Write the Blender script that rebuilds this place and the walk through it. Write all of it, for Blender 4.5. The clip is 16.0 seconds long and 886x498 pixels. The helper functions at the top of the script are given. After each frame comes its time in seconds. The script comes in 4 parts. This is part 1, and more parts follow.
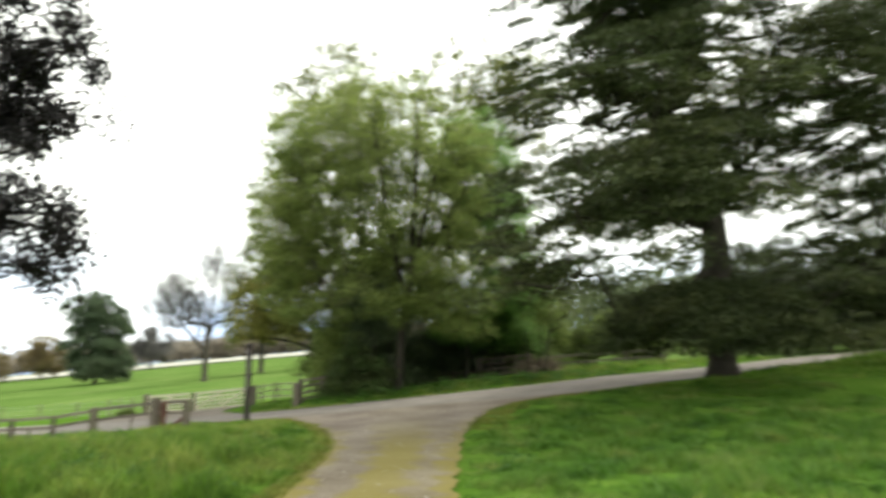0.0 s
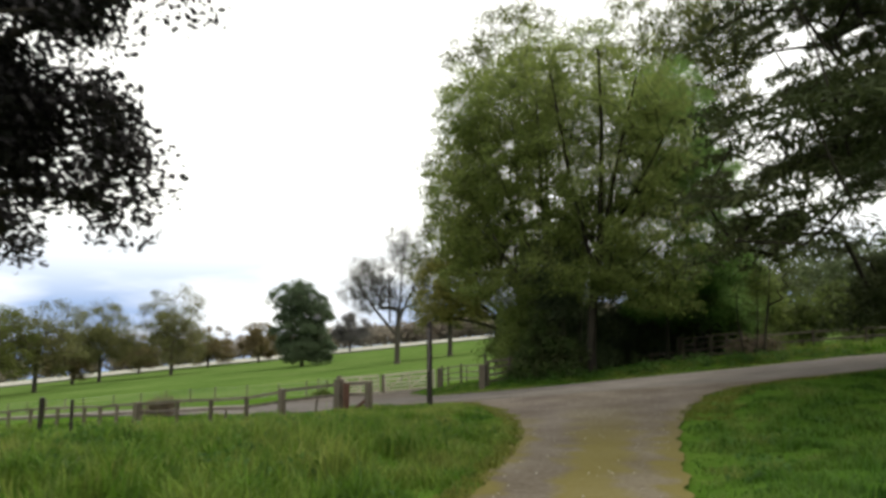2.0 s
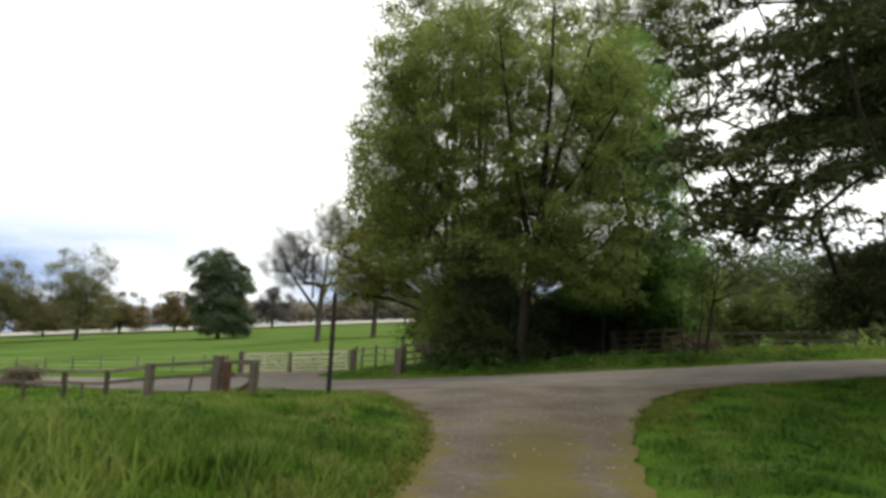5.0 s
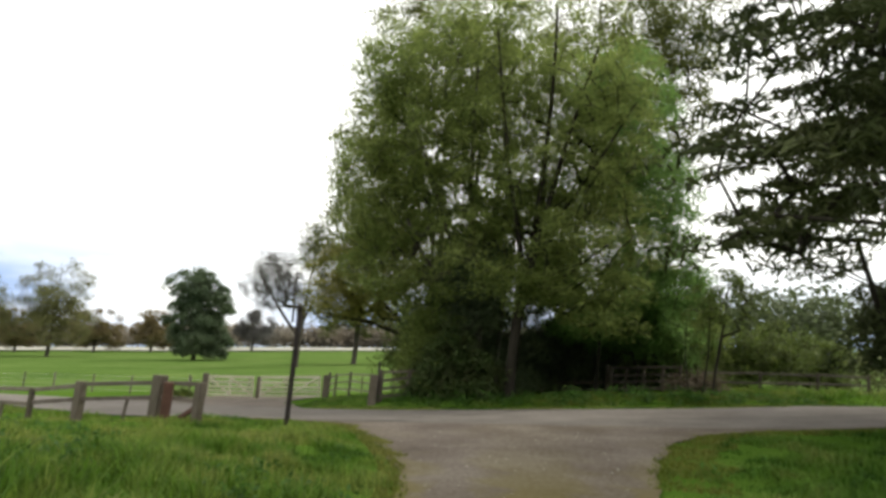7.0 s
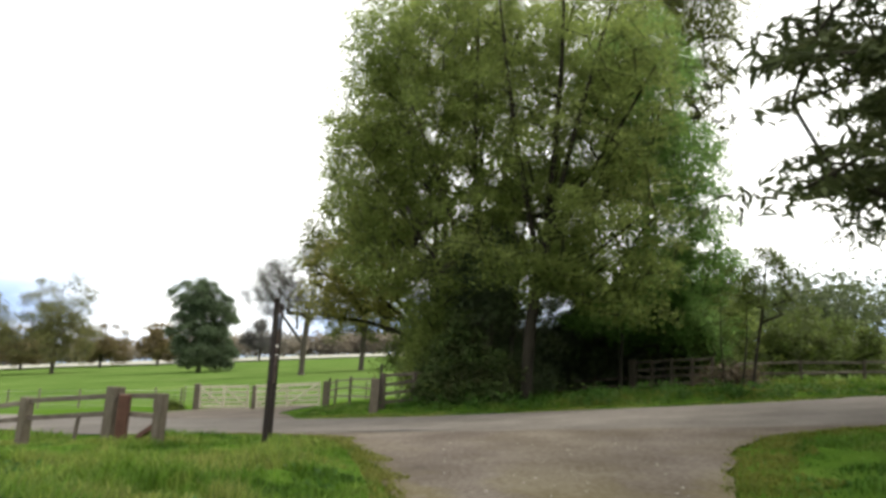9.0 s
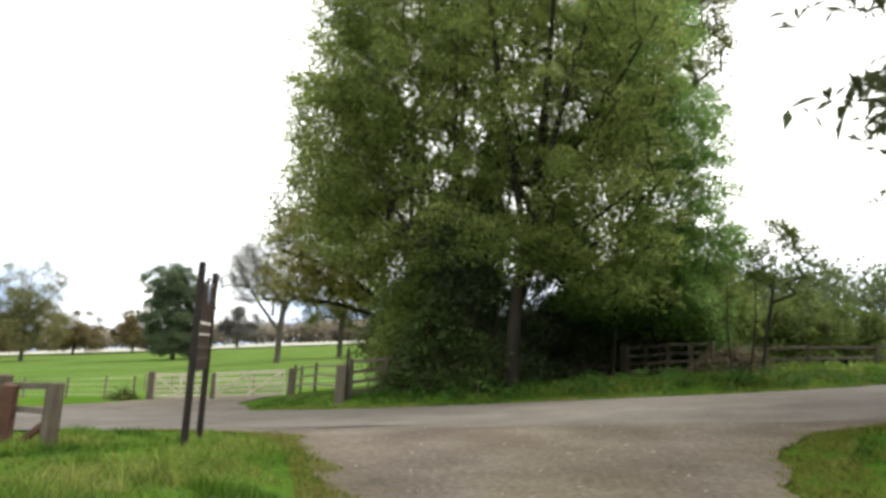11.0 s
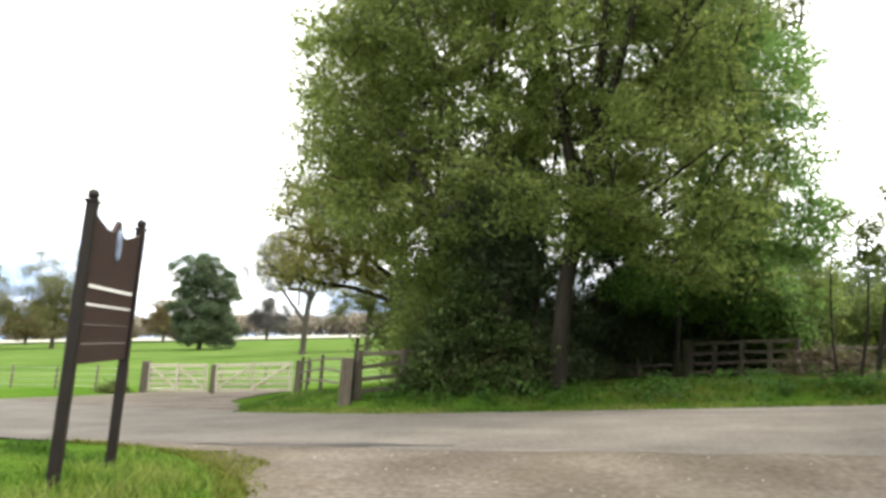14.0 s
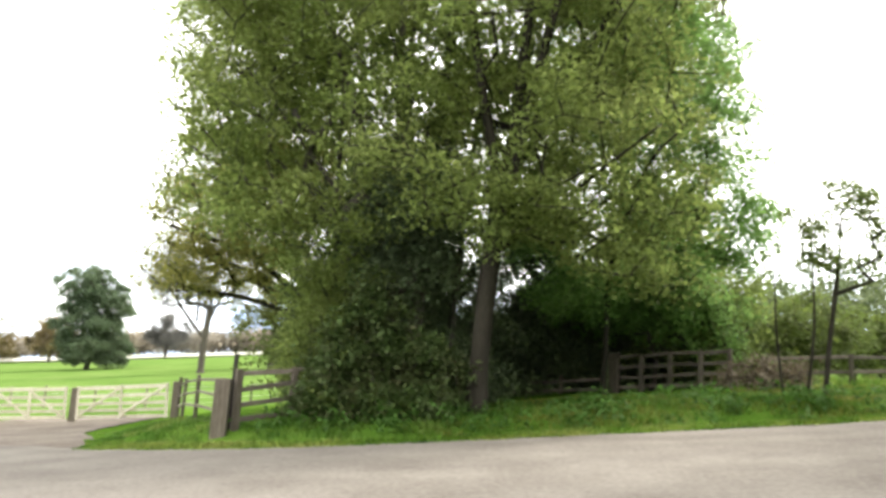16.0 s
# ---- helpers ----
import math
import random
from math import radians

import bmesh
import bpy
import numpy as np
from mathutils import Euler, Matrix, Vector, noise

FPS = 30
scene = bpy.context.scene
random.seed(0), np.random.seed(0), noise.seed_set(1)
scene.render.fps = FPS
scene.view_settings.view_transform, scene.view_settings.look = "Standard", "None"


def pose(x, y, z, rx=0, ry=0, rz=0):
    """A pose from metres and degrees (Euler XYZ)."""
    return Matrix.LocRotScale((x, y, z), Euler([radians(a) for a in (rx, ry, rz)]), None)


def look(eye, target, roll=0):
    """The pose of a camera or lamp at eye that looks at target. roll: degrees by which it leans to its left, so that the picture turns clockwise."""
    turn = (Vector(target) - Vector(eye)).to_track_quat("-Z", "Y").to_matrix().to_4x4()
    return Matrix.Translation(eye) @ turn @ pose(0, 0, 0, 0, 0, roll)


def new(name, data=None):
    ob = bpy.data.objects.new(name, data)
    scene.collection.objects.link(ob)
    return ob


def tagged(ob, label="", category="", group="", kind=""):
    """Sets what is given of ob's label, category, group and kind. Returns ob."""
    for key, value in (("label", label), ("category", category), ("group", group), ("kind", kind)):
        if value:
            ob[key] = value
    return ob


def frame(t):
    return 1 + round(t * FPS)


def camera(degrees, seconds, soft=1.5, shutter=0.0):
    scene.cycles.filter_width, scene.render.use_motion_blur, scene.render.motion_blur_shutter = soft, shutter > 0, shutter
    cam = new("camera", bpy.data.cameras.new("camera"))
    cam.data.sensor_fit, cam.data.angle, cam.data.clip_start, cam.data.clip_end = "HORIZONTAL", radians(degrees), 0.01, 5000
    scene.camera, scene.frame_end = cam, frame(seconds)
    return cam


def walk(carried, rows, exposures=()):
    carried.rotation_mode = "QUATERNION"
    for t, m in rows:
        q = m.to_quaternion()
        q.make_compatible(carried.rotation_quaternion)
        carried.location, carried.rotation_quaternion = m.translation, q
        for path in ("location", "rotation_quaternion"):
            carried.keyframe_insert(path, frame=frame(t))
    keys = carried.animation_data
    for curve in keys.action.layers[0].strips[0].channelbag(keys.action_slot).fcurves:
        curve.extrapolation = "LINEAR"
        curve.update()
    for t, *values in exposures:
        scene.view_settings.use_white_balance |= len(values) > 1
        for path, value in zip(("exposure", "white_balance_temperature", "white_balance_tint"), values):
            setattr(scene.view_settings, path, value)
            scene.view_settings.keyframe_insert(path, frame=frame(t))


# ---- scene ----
cam = camera(64.3, 16.0, soft=3.4, shutter=0.5)
METRES, EYE, TILT, LEAN, TURN = 22.0, 1.5, 9.0, 0.0, 0.0
ROWS = [
    (0.0, 0.0, 0.0, 0.0, 0.0, 0.0, -0.0),
    (0.5, -0.001, 0.0302, -0.0071, 10.1, -0.32, -0.34),
    (1.0, -0.0032, 0.0602, -0.012, 12.34, -0.3, 0.58),
    (1.5, -0.0118, 0.09, -0.0181, 19.12, -0.17, 1.84),
    (2.0, -0.0162, 0.1192, -0.0253, 14.74, -1.0, 2.7),
    (2.5, -0.0199, 0.1516, -0.0312, 15.49, -1.57, 2.12),
    (3.0, -0.0205, 0.1835, -0.0357, 7.29, -2.52, 0.14),
    (3.5, -0.0212, 0.2107, -0.0392, 12.01, -2.21, 0.11),
    (6.0, -0.0462, 0.3542, -0.0717, 6.64, -2.19, -1.43),
    (6.5, -0.048, 0.3845, -0.0778, 7.95, -1.02, 1.85),
    (7.0, -0.0542, 0.4136, -0.0824, 8.37, 0.12, -3.88),
    (7.5, -0.0563, 0.4447, -0.0882, 6.67, 0.95, 1.67),
    (8.0, -0.0622, 0.4738, -0.0948, 7.16, 0.41, -2.45),
    (8.5, -0.0635, 0.5056, -0.1014, 5.62, 0.23, 0.19),
    (9.0, -0.0696, 0.536, -0.1073, 8.79, 0.37, -1.78),
    (9.5, -0.0711, 0.5671, -0.1132, 5.78, 0.66, -0.44),
    (12.0, -0.0875, 0.7226, -0.1427, 8.03, -1.37, -2.91),
    (12.5, -0.091, 0.753, -0.1485, 4.68, -1.12, -1.17),
    (13.0, -0.0954, 0.7828, -0.1536, 8.87, -0.83, -3.38),
    (13.5, -0.0985, 0.8149, -0.1584, 5.26, -0.82, -2.18),
    (14.0, -0.1024, 0.8465, -0.1633, 9.83, -1.06, -2.65),
    (14.5, -0.1068, 0.8772, -0.169, 4.86, -1.18, -1.96),
    (15.0, -0.1098, 0.9067, -0.1728, 6.83, -0.99, -1.7),
    (15.5, -0.1129, 0.939, -0.1784, 1.9, -0.26, -1.83),
    (16.0, -0.1123, 0.9702, -0.1821, 2.61, 0.53, -2.99),
]
EXPOSURES = [(t, stops, 6850, 7 - 5 * max(0.0, min(1.0, 2.0 - t))) for t, stops in ((0.0, 1.25), (0.7, 1.05), (1.5, 0.75), (2.1, 0.35), (3.0, 0.1), (3.5, 0.3), (6.0, 0.45), (8.0, 0.8), (9.5, 0.97), (12.5, 1.27), (14.0, 1.58), (16.0, 2.04))]
walk(cam, [(t, pose(0, 0, EYE, TILT, LEAN, TURN) @ pose(METRES * x, METRES * y, METRES * z, 90 + pitch, roll, yaw)) for t, x, y, z, yaw, pitch, roll in ROWS], EXPOSURES)

# ---- world and sun: a bright, broken overcast ----
SUN_ELEVATION, SUN_AZIMUTH = 54.0, 52.0  # degrees; azimuth from +y towards +x
world = bpy.data.worlds.new("overcast")
scene.world = world
world.use_nodes = True
wn = world.node_tree
wn.nodes.clear()


def link_world():
    n, l = wn.nodes, wn.links
    sky = n.new("ShaderNodeTexSky")
    sky.sky_type = "NISHITA"
    sky.sun_disc = False
    sky.sun_elevation, sky.sun_rotation = radians(SUN_ELEVATION), radians(SUN_AZIMUTH)
    dim = n.new("ShaderNodeVectorMath")
    dim.operation = "SCALE"
    dim.inputs["Scale"].default_value = 0.10
    l.new(sky.outputs["Color"], dim.inputs[0])
    co = n.new("ShaderNodeTexCoord")
    mp = n.new("ShaderNodeMapping")
    mp.inputs["Scale"].default_value = (1.6, 1.6, 7.0)
    mp.inputs["Location"].default_value = (0.3, 0.1, 0.35)
    l.new(co.outputs["Generated"], mp.inputs["Vector"])
    nz = n.new("ShaderNodeTexNoise")
    nz.inputs["Scale"].default_value, nz.inputs["Detail"].default_value = 1.3, 5.0
    l.new(mp.outputs["Vector"], nz.inputs["Vector"])
    ramp = n.new("ShaderNodeValToRGB")
    ramp.color_ramp.elements[0].position, ramp.color_ramp.elements[0].color = 0.47, (0.30, 0.43, 0.74, 1)
    ramp.color_ramp.elements[1].position, ramp.color_ramp.elements[1].color = 0.65, (1.15, 1.16, 1.18, 1)
    l.new(nz.outputs["Fac"], ramp.inputs["Fac"])
    # the cloud layer thins towards the horizon, where bluer air shows
    sep = n.new("ShaderNodeSeparateXYZ")
    l.new(co.outputs["Generated"], sep.inputs[0])
    up = n.new("ShaderNodeMapRange")
    up.inputs["From Min"].default_value, up.inputs["From Max"].default_value = 0.055, 0.17
    l.new(sep.outputs["Z"], up.inputs["Value"])
    mix = n.new("ShaderNodeMix")
    mix.data_type = "RGBA"
    l.new(up.outputs["Result"], mix.inputs["Factor"])
    l.new(ramp.outputs["Color"], mix.inputs["A"])
    mix.inputs["B"].default_value = (1.3, 1.3, 1.28, 1)
    veil = n.new("ShaderNodeMix")
    veil.data_type = "RGBA"
    veil.inputs["Factor"].default_value = 0.88
    l.new(dim.outputs[0], veil.inputs["A"])
    l.new(mix.outputs["Result"], veil.inputs["B"])
    bg = n.new("ShaderNodeBackground")
    l.new(veil.outputs["Result"], bg.inputs["Color"])
    out = n.new("ShaderNodeOutputWorld")
    l.new(bg.outputs[0], out.inputs["Surface"])


link_world()
sun = new("sun", bpy.data.lights.new("sun", "SUN"))
sun.data.energy, sun.data.angle, sun.data.color = 1.5, radians(18), (1.0, 0.95, 0.87)
az, el = radians(SUN_AZIMUTH), radians(SUN_ELEVATION)
sun.matrix_world = look((0, 0, 60), Vector((0, 0, 60)) - 10 * Vector((math.sin(az) * math.cos(el), math.cos(az) * math.cos(el), math.sin(el))))


# ---- materials ----
def shader(name, stops, scale=2.0, fine=30.0, rough=0.8, bump=0.3, fine_mix=0.35, translucent=0.0, vary=0.0, island=False, spec=0.3, stretch=(1, 1, 1), span=(0.32, 0.68)):
    """A surface whose colour wanders through stops at two scales, with fine relief; vary: brightness spread by object or leaf."""
    m = bpy.data.materials.new(name)
    m.use_nodes = True
    n, l = m.node_tree.nodes, m.node_tree.links
    b = n["Principled BSDF"]
    co = n.new("ShaderNodeTexCoord")
    mp = n.new("ShaderNodeMapping")
    mp.inputs["Scale"].default_value = stretch
    l.new(co.outputs["Object"], mp.inputs["Vector"])
    big, small = n.new("ShaderNodeTexNoise"), n.new("ShaderNodeTexNoise")
    big.inputs["Scale"].default_value, big.inputs["Detail"].default_value = scale, 4
    small.inputs["Scale"].default_value, small.inputs["Detail"].default_value = fine, 3
    for z in (big, small):
        l.new(mp.outputs["Vector"], z.inputs["Vector"])
    f = n.new("ShaderNodeMix")
    f.inputs["Factor"].default_value = fine_mix
    l.new(big.outputs["Fac"], f.inputs["A"])
    l.new(small.outputs["Fac"], f.inputs["B"])
    ramp = n.new("ShaderNodeValToRGB")
    e = ramp.color_ramp.elements
    while len(e) < len(stops):
        e.new(0.5)
    for i, c in enumerate(stops):
        e[i].position, e[i].color = span[0] + (span[1] - span[0]) * i / max(1, len(stops) - 1), (*c, 1)
    l.new(f.outputs["Result"], ramp.inputs["Fac"])
    col = ramp.outputs["Color"]
    if vary:
        if island:
            rnd = n.new("ShaderNodeNewGeometry").outputs["Random Per Island"]
        else:
            rnd = n.new("ShaderNodeObjectInfo").outputs["Random"]
        mr = n.new("ShaderNodeMapRange")
        mr.inputs["To Min"].default_value, mr.inputs["To Max"].default_value = 1 - vary, 1 + vary
        l.new(rnd, mr.inputs["Value"])
        sc = n.new("ShaderNodeVectorMath")
        sc.operation = "SCALE"
        l.new(col, sc.inputs[0])
        l.new(mr.outputs["Result"], sc.inputs["Scale"])
        col = sc.outputs[0]
    l.new(col, b.inputs["Base Color"])
    b.inputs["Roughness"].default_value = rough
    b.inputs["Specular IOR Level"].default_value = spec
    if bump:
        bp = n.new("ShaderNodeBump")
        bp.inputs["Strength"].default_value, bp.inputs["Distance"].default_value = bump, 0.02
        l.new(small.outputs["Fac"], bp.inputs["Height"])
        l.new(bp.outputs["Normal"], b.inputs["Normal"])
    if translucent:
        tr = n.new("ShaderNodeBsdfTranslucent")
        l.new(col, tr.inputs["Color"])
        mx = n.new("ShaderNodeMixShader")
        mx.inputs["Fac"].default_value = translucent
        l.new(b.outputs[0], mx.inputs[1])
        l.new(tr.outputs[0], mx.inputs[2])
        l.new(mx.outputs[0], n["Material Output"].inputs["Surface"])
    return m


def leaf(name, stops, translucent=0.4, scale=0.35, vary=0.35, span=(0.32, 0.68)):
    return shader(name, stops, scale=scale, fine=2.0, rough=0.55, bump=0, translucent=translucent, vary=vary, island=True, spec=0.12, span=span)


M_TURF = shader("turf", [(0.03, 0.065, 0.009), (0.052, 0.105, 0.014), (0.085, 0.135, 0.025)], 0.5, 14, 1.0, 0.6, 0.45, spec=0.0)
M_MEADOW = shader("meadow", [(0.046, 0.084, 0.019), (0.073, 0.12, 0.03), (0.105, 0.145, 0.047)], 0.09, 1.2, 1.0, 0.2, 0.35, spec=0.0)
M_BLADE = leaf("grass_blade", [(0.036, 0.085, 0.010), (0.08, 0.16, 0.018), (0.14, 0.20, 0.035), (0.20, 0.225, 0.06)], 0.45, 0.6, 0.4, (0.37, 0.62))
# darker copy of the grass blade: deeper green, plus cedar shade in the colour
M_DEEPSHADEBLADE = leaf("deep_green_shade_blade", [(0.026, 0.07, 0.010), (0.055, 0.125, 0.016), (0.085, 0.155, 0.024), (0.14, 0.18, 0.045)], 0.45, 0.6, 0.4, (0.37, 0.62))
M_DRYBLADE = leaf("yellowed_grass_blade", [(0.09, 0.115, 0.02), (0.13, 0.145, 0.028), (0.165, 0.165, 0.042)], 0.4, 0.8, 0.3)
M_WEED = leaf("weed_leaf", [(0.042, 0.095, 0.016), (0.065, 0.135, 0.028)], 0.4)
M_ASPHALT = shader("asphalt", [(0.09, 0.079, 0.071), (0.134, 0.12, 0.109), (0.18, 0.163, 0.15)], 0.7, 16, 0.95, 0.6, 0.5, spec=0.1)


def worn_tarmac(m):
    """Long pale wheel lines and darker seams, along the road."""
    n, l = m.node_tree.nodes, m.node_tree.links
    b = n["Principled BSDF"]
    old = b.inputs["Base Color"].links[0].from_socket
    uv, mp, nz = n.new("ShaderNodeUVMap"), n.new("ShaderNodeMapping"), n.new("ShaderNodeTexNoise")
    mp.inputs["Scale"].default_value = (7.0, 0.09, 1.0)
    nz.inputs["Scale"].default_value, nz.inputs["Detail"].default_value = 1.0, 5
    l.new(uv.outputs[0], mp.inputs["Vector"])
    l.new(mp.outputs["Vector"], nz.inputs["Vector"])
    mr, sc = n.new("ShaderNodeMapRange"), n.new("ShaderNodeVectorMath")
    mr.inputs["From Min"].default_value, mr.inputs["From Max"].default_value = 0.3, 0.7
    mr.inputs["To Min"].default_value, mr.inputs["To Max"].default_value = 0.9, 1.1
    sc.operation = "SCALE"
    l.new(nz.outputs["Fac"], mr.inputs["Value"])
    l.new(old, sc.inputs[0])
    l.new(mr.outputs["Result"], sc.inputs["Scale"])
    l.new(sc.outputs[0], b.inputs["Base Color"])


worn_tarmac(M_ASPHALT)
M_STONE = shader("pale_stone", [(0.13, 0.115, 0.10), (0.27, 0.25, 0.225)], 6, 60, 0.9, 0.3, vary=0.4)
M_PATCH = shader("tar_patch", [(0.031, 0.02914, 0.0279), (0.0558, 0.0527, 0.0496)], 4, 60, 0.85, 0.4)
M_POST = shader("weathered_oak", [(0.058, 0.046, 0.035), (0.10, 0.084, 0.066), (0.15, 0.13, 0.105)], 3, 22, 0.95, 0.6, 0.5, vary=0.25, stretch=(6, 6, 1), spec=0.15)
M_RAIL = shader("weathered_rail", [(0.0682, 0.0527, 0.0434), (0.1178, 0.0961, 0.0806), (0.1674, 0.1426, 0.124)], 3, 22, 0.9, 0.6, 0.5, vary=0.25)
M_REDPOST = shader("red_brown_stump", [(0.062, 0.031, 0.0217), (0.1054, 0.0527, 0.0372)], 4, 25, 0.9, 0.6, 0.5)
M_GATE = shader("pale_gate_wood", [(0.29, 0.26, 0.20), (0.39, 0.355, 0.285), (0.46, 0.43, 0.36)], 3, 26, 0.9, 0.5, 0.5, vary=0.15, spec=0.15)
M_DARKWOOD = shader("dark_stained_wood", [(0.00992, 0.0062, 0.00558), (0.0186, 0.01116, 0.00992)], 4, 40, 0.55, 0.25, 0.5)
M_BOARD = shader("brown_board", [(0.0279, 0.01488, 0.01364), (0.0403, 0.02232, 0.01984)], 2, 35, 0.6, 0.2, 0.5, stretch=(1, 1, 5))
M_WHITE = shader("white_lettering", [(0.7, 0.7, 0.7), (0.8, 0.8, 0.8)], 5, 40, 0.6, 0)
M_GREYLETTER = shader("faded_lettering", [(0.0992, 0.0806, 0.0744), (0.1488, 0.124, 0.1178)], 8, 40, 0.6, 0)
M_BADGE = shader("pale_blue_badge", [(0.14, 0.19, 0.32), (0.3, 0.35, 0.45)], 6, 40, 0.5, 0)
M_WIRE = shader("galvanised_wire", [(0.3, 0.3, 0.3), (0.4, 0.4, 0.4)], 3, 30, 0.5, 0)
M_DRIVE = shader("pale_drive", [(0.26, 0.26, 0.22), (0.36, 0.355, 0.32)], 0.05, 2, 1.0, 0, spec=0.0)
M_BARK = shader("grey_bark", [(0.03, 0.0252, 0.0204), (0.054, 0.0468, 0.0372), (0.084, 0.075, 0.06)], 1.5, 12, 0.95, 0.8, 0.5, stretch=(3, 3, 0.7))
M_DARKBARK = shader("dark_bark", [(0.018, 0.016, 0.012), (0.04, 0.035, 0.027)], 1.5, 12, 0.95, 0.8, 0.5, stretch=(3, 3, 0.7), spec=0.1)
L_LIME = leaf("fresh_green_leaf", [(0.13, 0.175, 0.05), (0.19, 0.24, 0.068), (0.26, 0.30, 0.10)], 0.64)
L_BRIGHT = leaf("bright_green_leaf", [(0.10, 0.19, 0.05), (0.15, 0.26, 0.07), (0.21, 0.31, 0.10)], 0.62)
L_OLIVE = leaf("olive_leaf", [(0.07, 0.09, 0.022), (0.11, 0.13, 0.035), (0.15, 0.16, 0.05)], 0.45)
L_OAK = leaf("bronze_young_oak_leaf", [(0.165, 0.16, 0.045), (0.225, 0.22, 0.06), (0.28, 0.275, 0.085)], 0.62)
L_DARK = leaf("dark_evergreen_leaf", [(0.048, 0.066, 0.036), (0.08, 0.108, 0.053), (0.12, 0.15, 0.07)], 0.3)
L_EVERGREEN = leaf("black_green_needle", [(0.02, 0.028, 0.015), (0.036, 0.048, 0.022), (0.055, 0.07, 0.03)], 0.15)
L_THICKET = leaf("brown_green_thicket_leaf", [(0.055, 0.045, 0.025), (0.06, 0.075, 0.028), (0.06, 0.095, 0.03), (0.125, 0.15, 0.042)], 0.4, 1.4)
L_SHRUB = leaf("shrub_leaf", [(0.045, 0.05, 0.022), (0.085, 0.11, 0.032), (0.12, 0.165, 0.04), (0.21, 0.23, 0.06)], 0.4, 1.1)
# lighter than the near shrubs: the hill's haze is tinted into the leaves
L_HEDGE = leaf("hazed_hedge_leaf", [(0.10, 0.10, 0.05), (0.13, 0.15, 0.06), (0.15, 0.18, 0.07)], 0.4, 0.2)
L_HILL = leaf("hill_wood_leaf", [(0.06, 0.075, 0.04), (0.085, 0.11, 0.05), (0.12, 0.13, 0.06)], 0.35, 0.05)
# yew leaves near black: the backlit shade is put into the base colour
L_YEW = leaf("backlit_yew_leaf", [(0.0096, 0.008, 0.0096), (0.016, 0.0144, 0.016), (0.028, 0.024, 0.024)], 0.06)
L_CEDAR = leaf("cedar_needle", [(0.03, 0.042, 0.018), (0.052, 0.066, 0.026), (0.09, 0.10, 0.04)], 0.3)
L_ROUND = leaf("park_tree_leaf", [(0.06, 0.09, 0.055), (0.09, 0.125, 0.07), (0.125, 0.16, 0.09)], 0.35, 0.1)
L_GREY = leaf("grey_twig_leaf", [(0.09, 0.088, 0.09), (0.14, 0.135, 0.125)], 0.3, 0.1)
L_AIRY = leaf("pale_spring_leaf", [(0.11, 0.12, 0.05), (0.155, 0.16, 0.065), (0.19, 0.165, 0.08)], 0.5, 0.1)
L_BRONZE = leaf("bronze_spring_leaf", [(0.13, 0.10, 0.055), (0.17, 0.135, 0.065), (0.15, 0.15, 0.065)], 0.45, 0.1)
# paler than bare twigs: distance haze is mixed into this leaf colour
L_HAZEWOOD = leaf("hazy_wood_leaf", [(0.20, 0.19, 0.165), (0.25, 0.215, 0.17), (0.25, 0.235, 0.17)], 0.45, 0.02)
L_BRUSH = leaf("brown_brushwood", [(0.11, 0.085, 0.06), (0.18, 0.145, 0.10)], 0.3, 0.3)


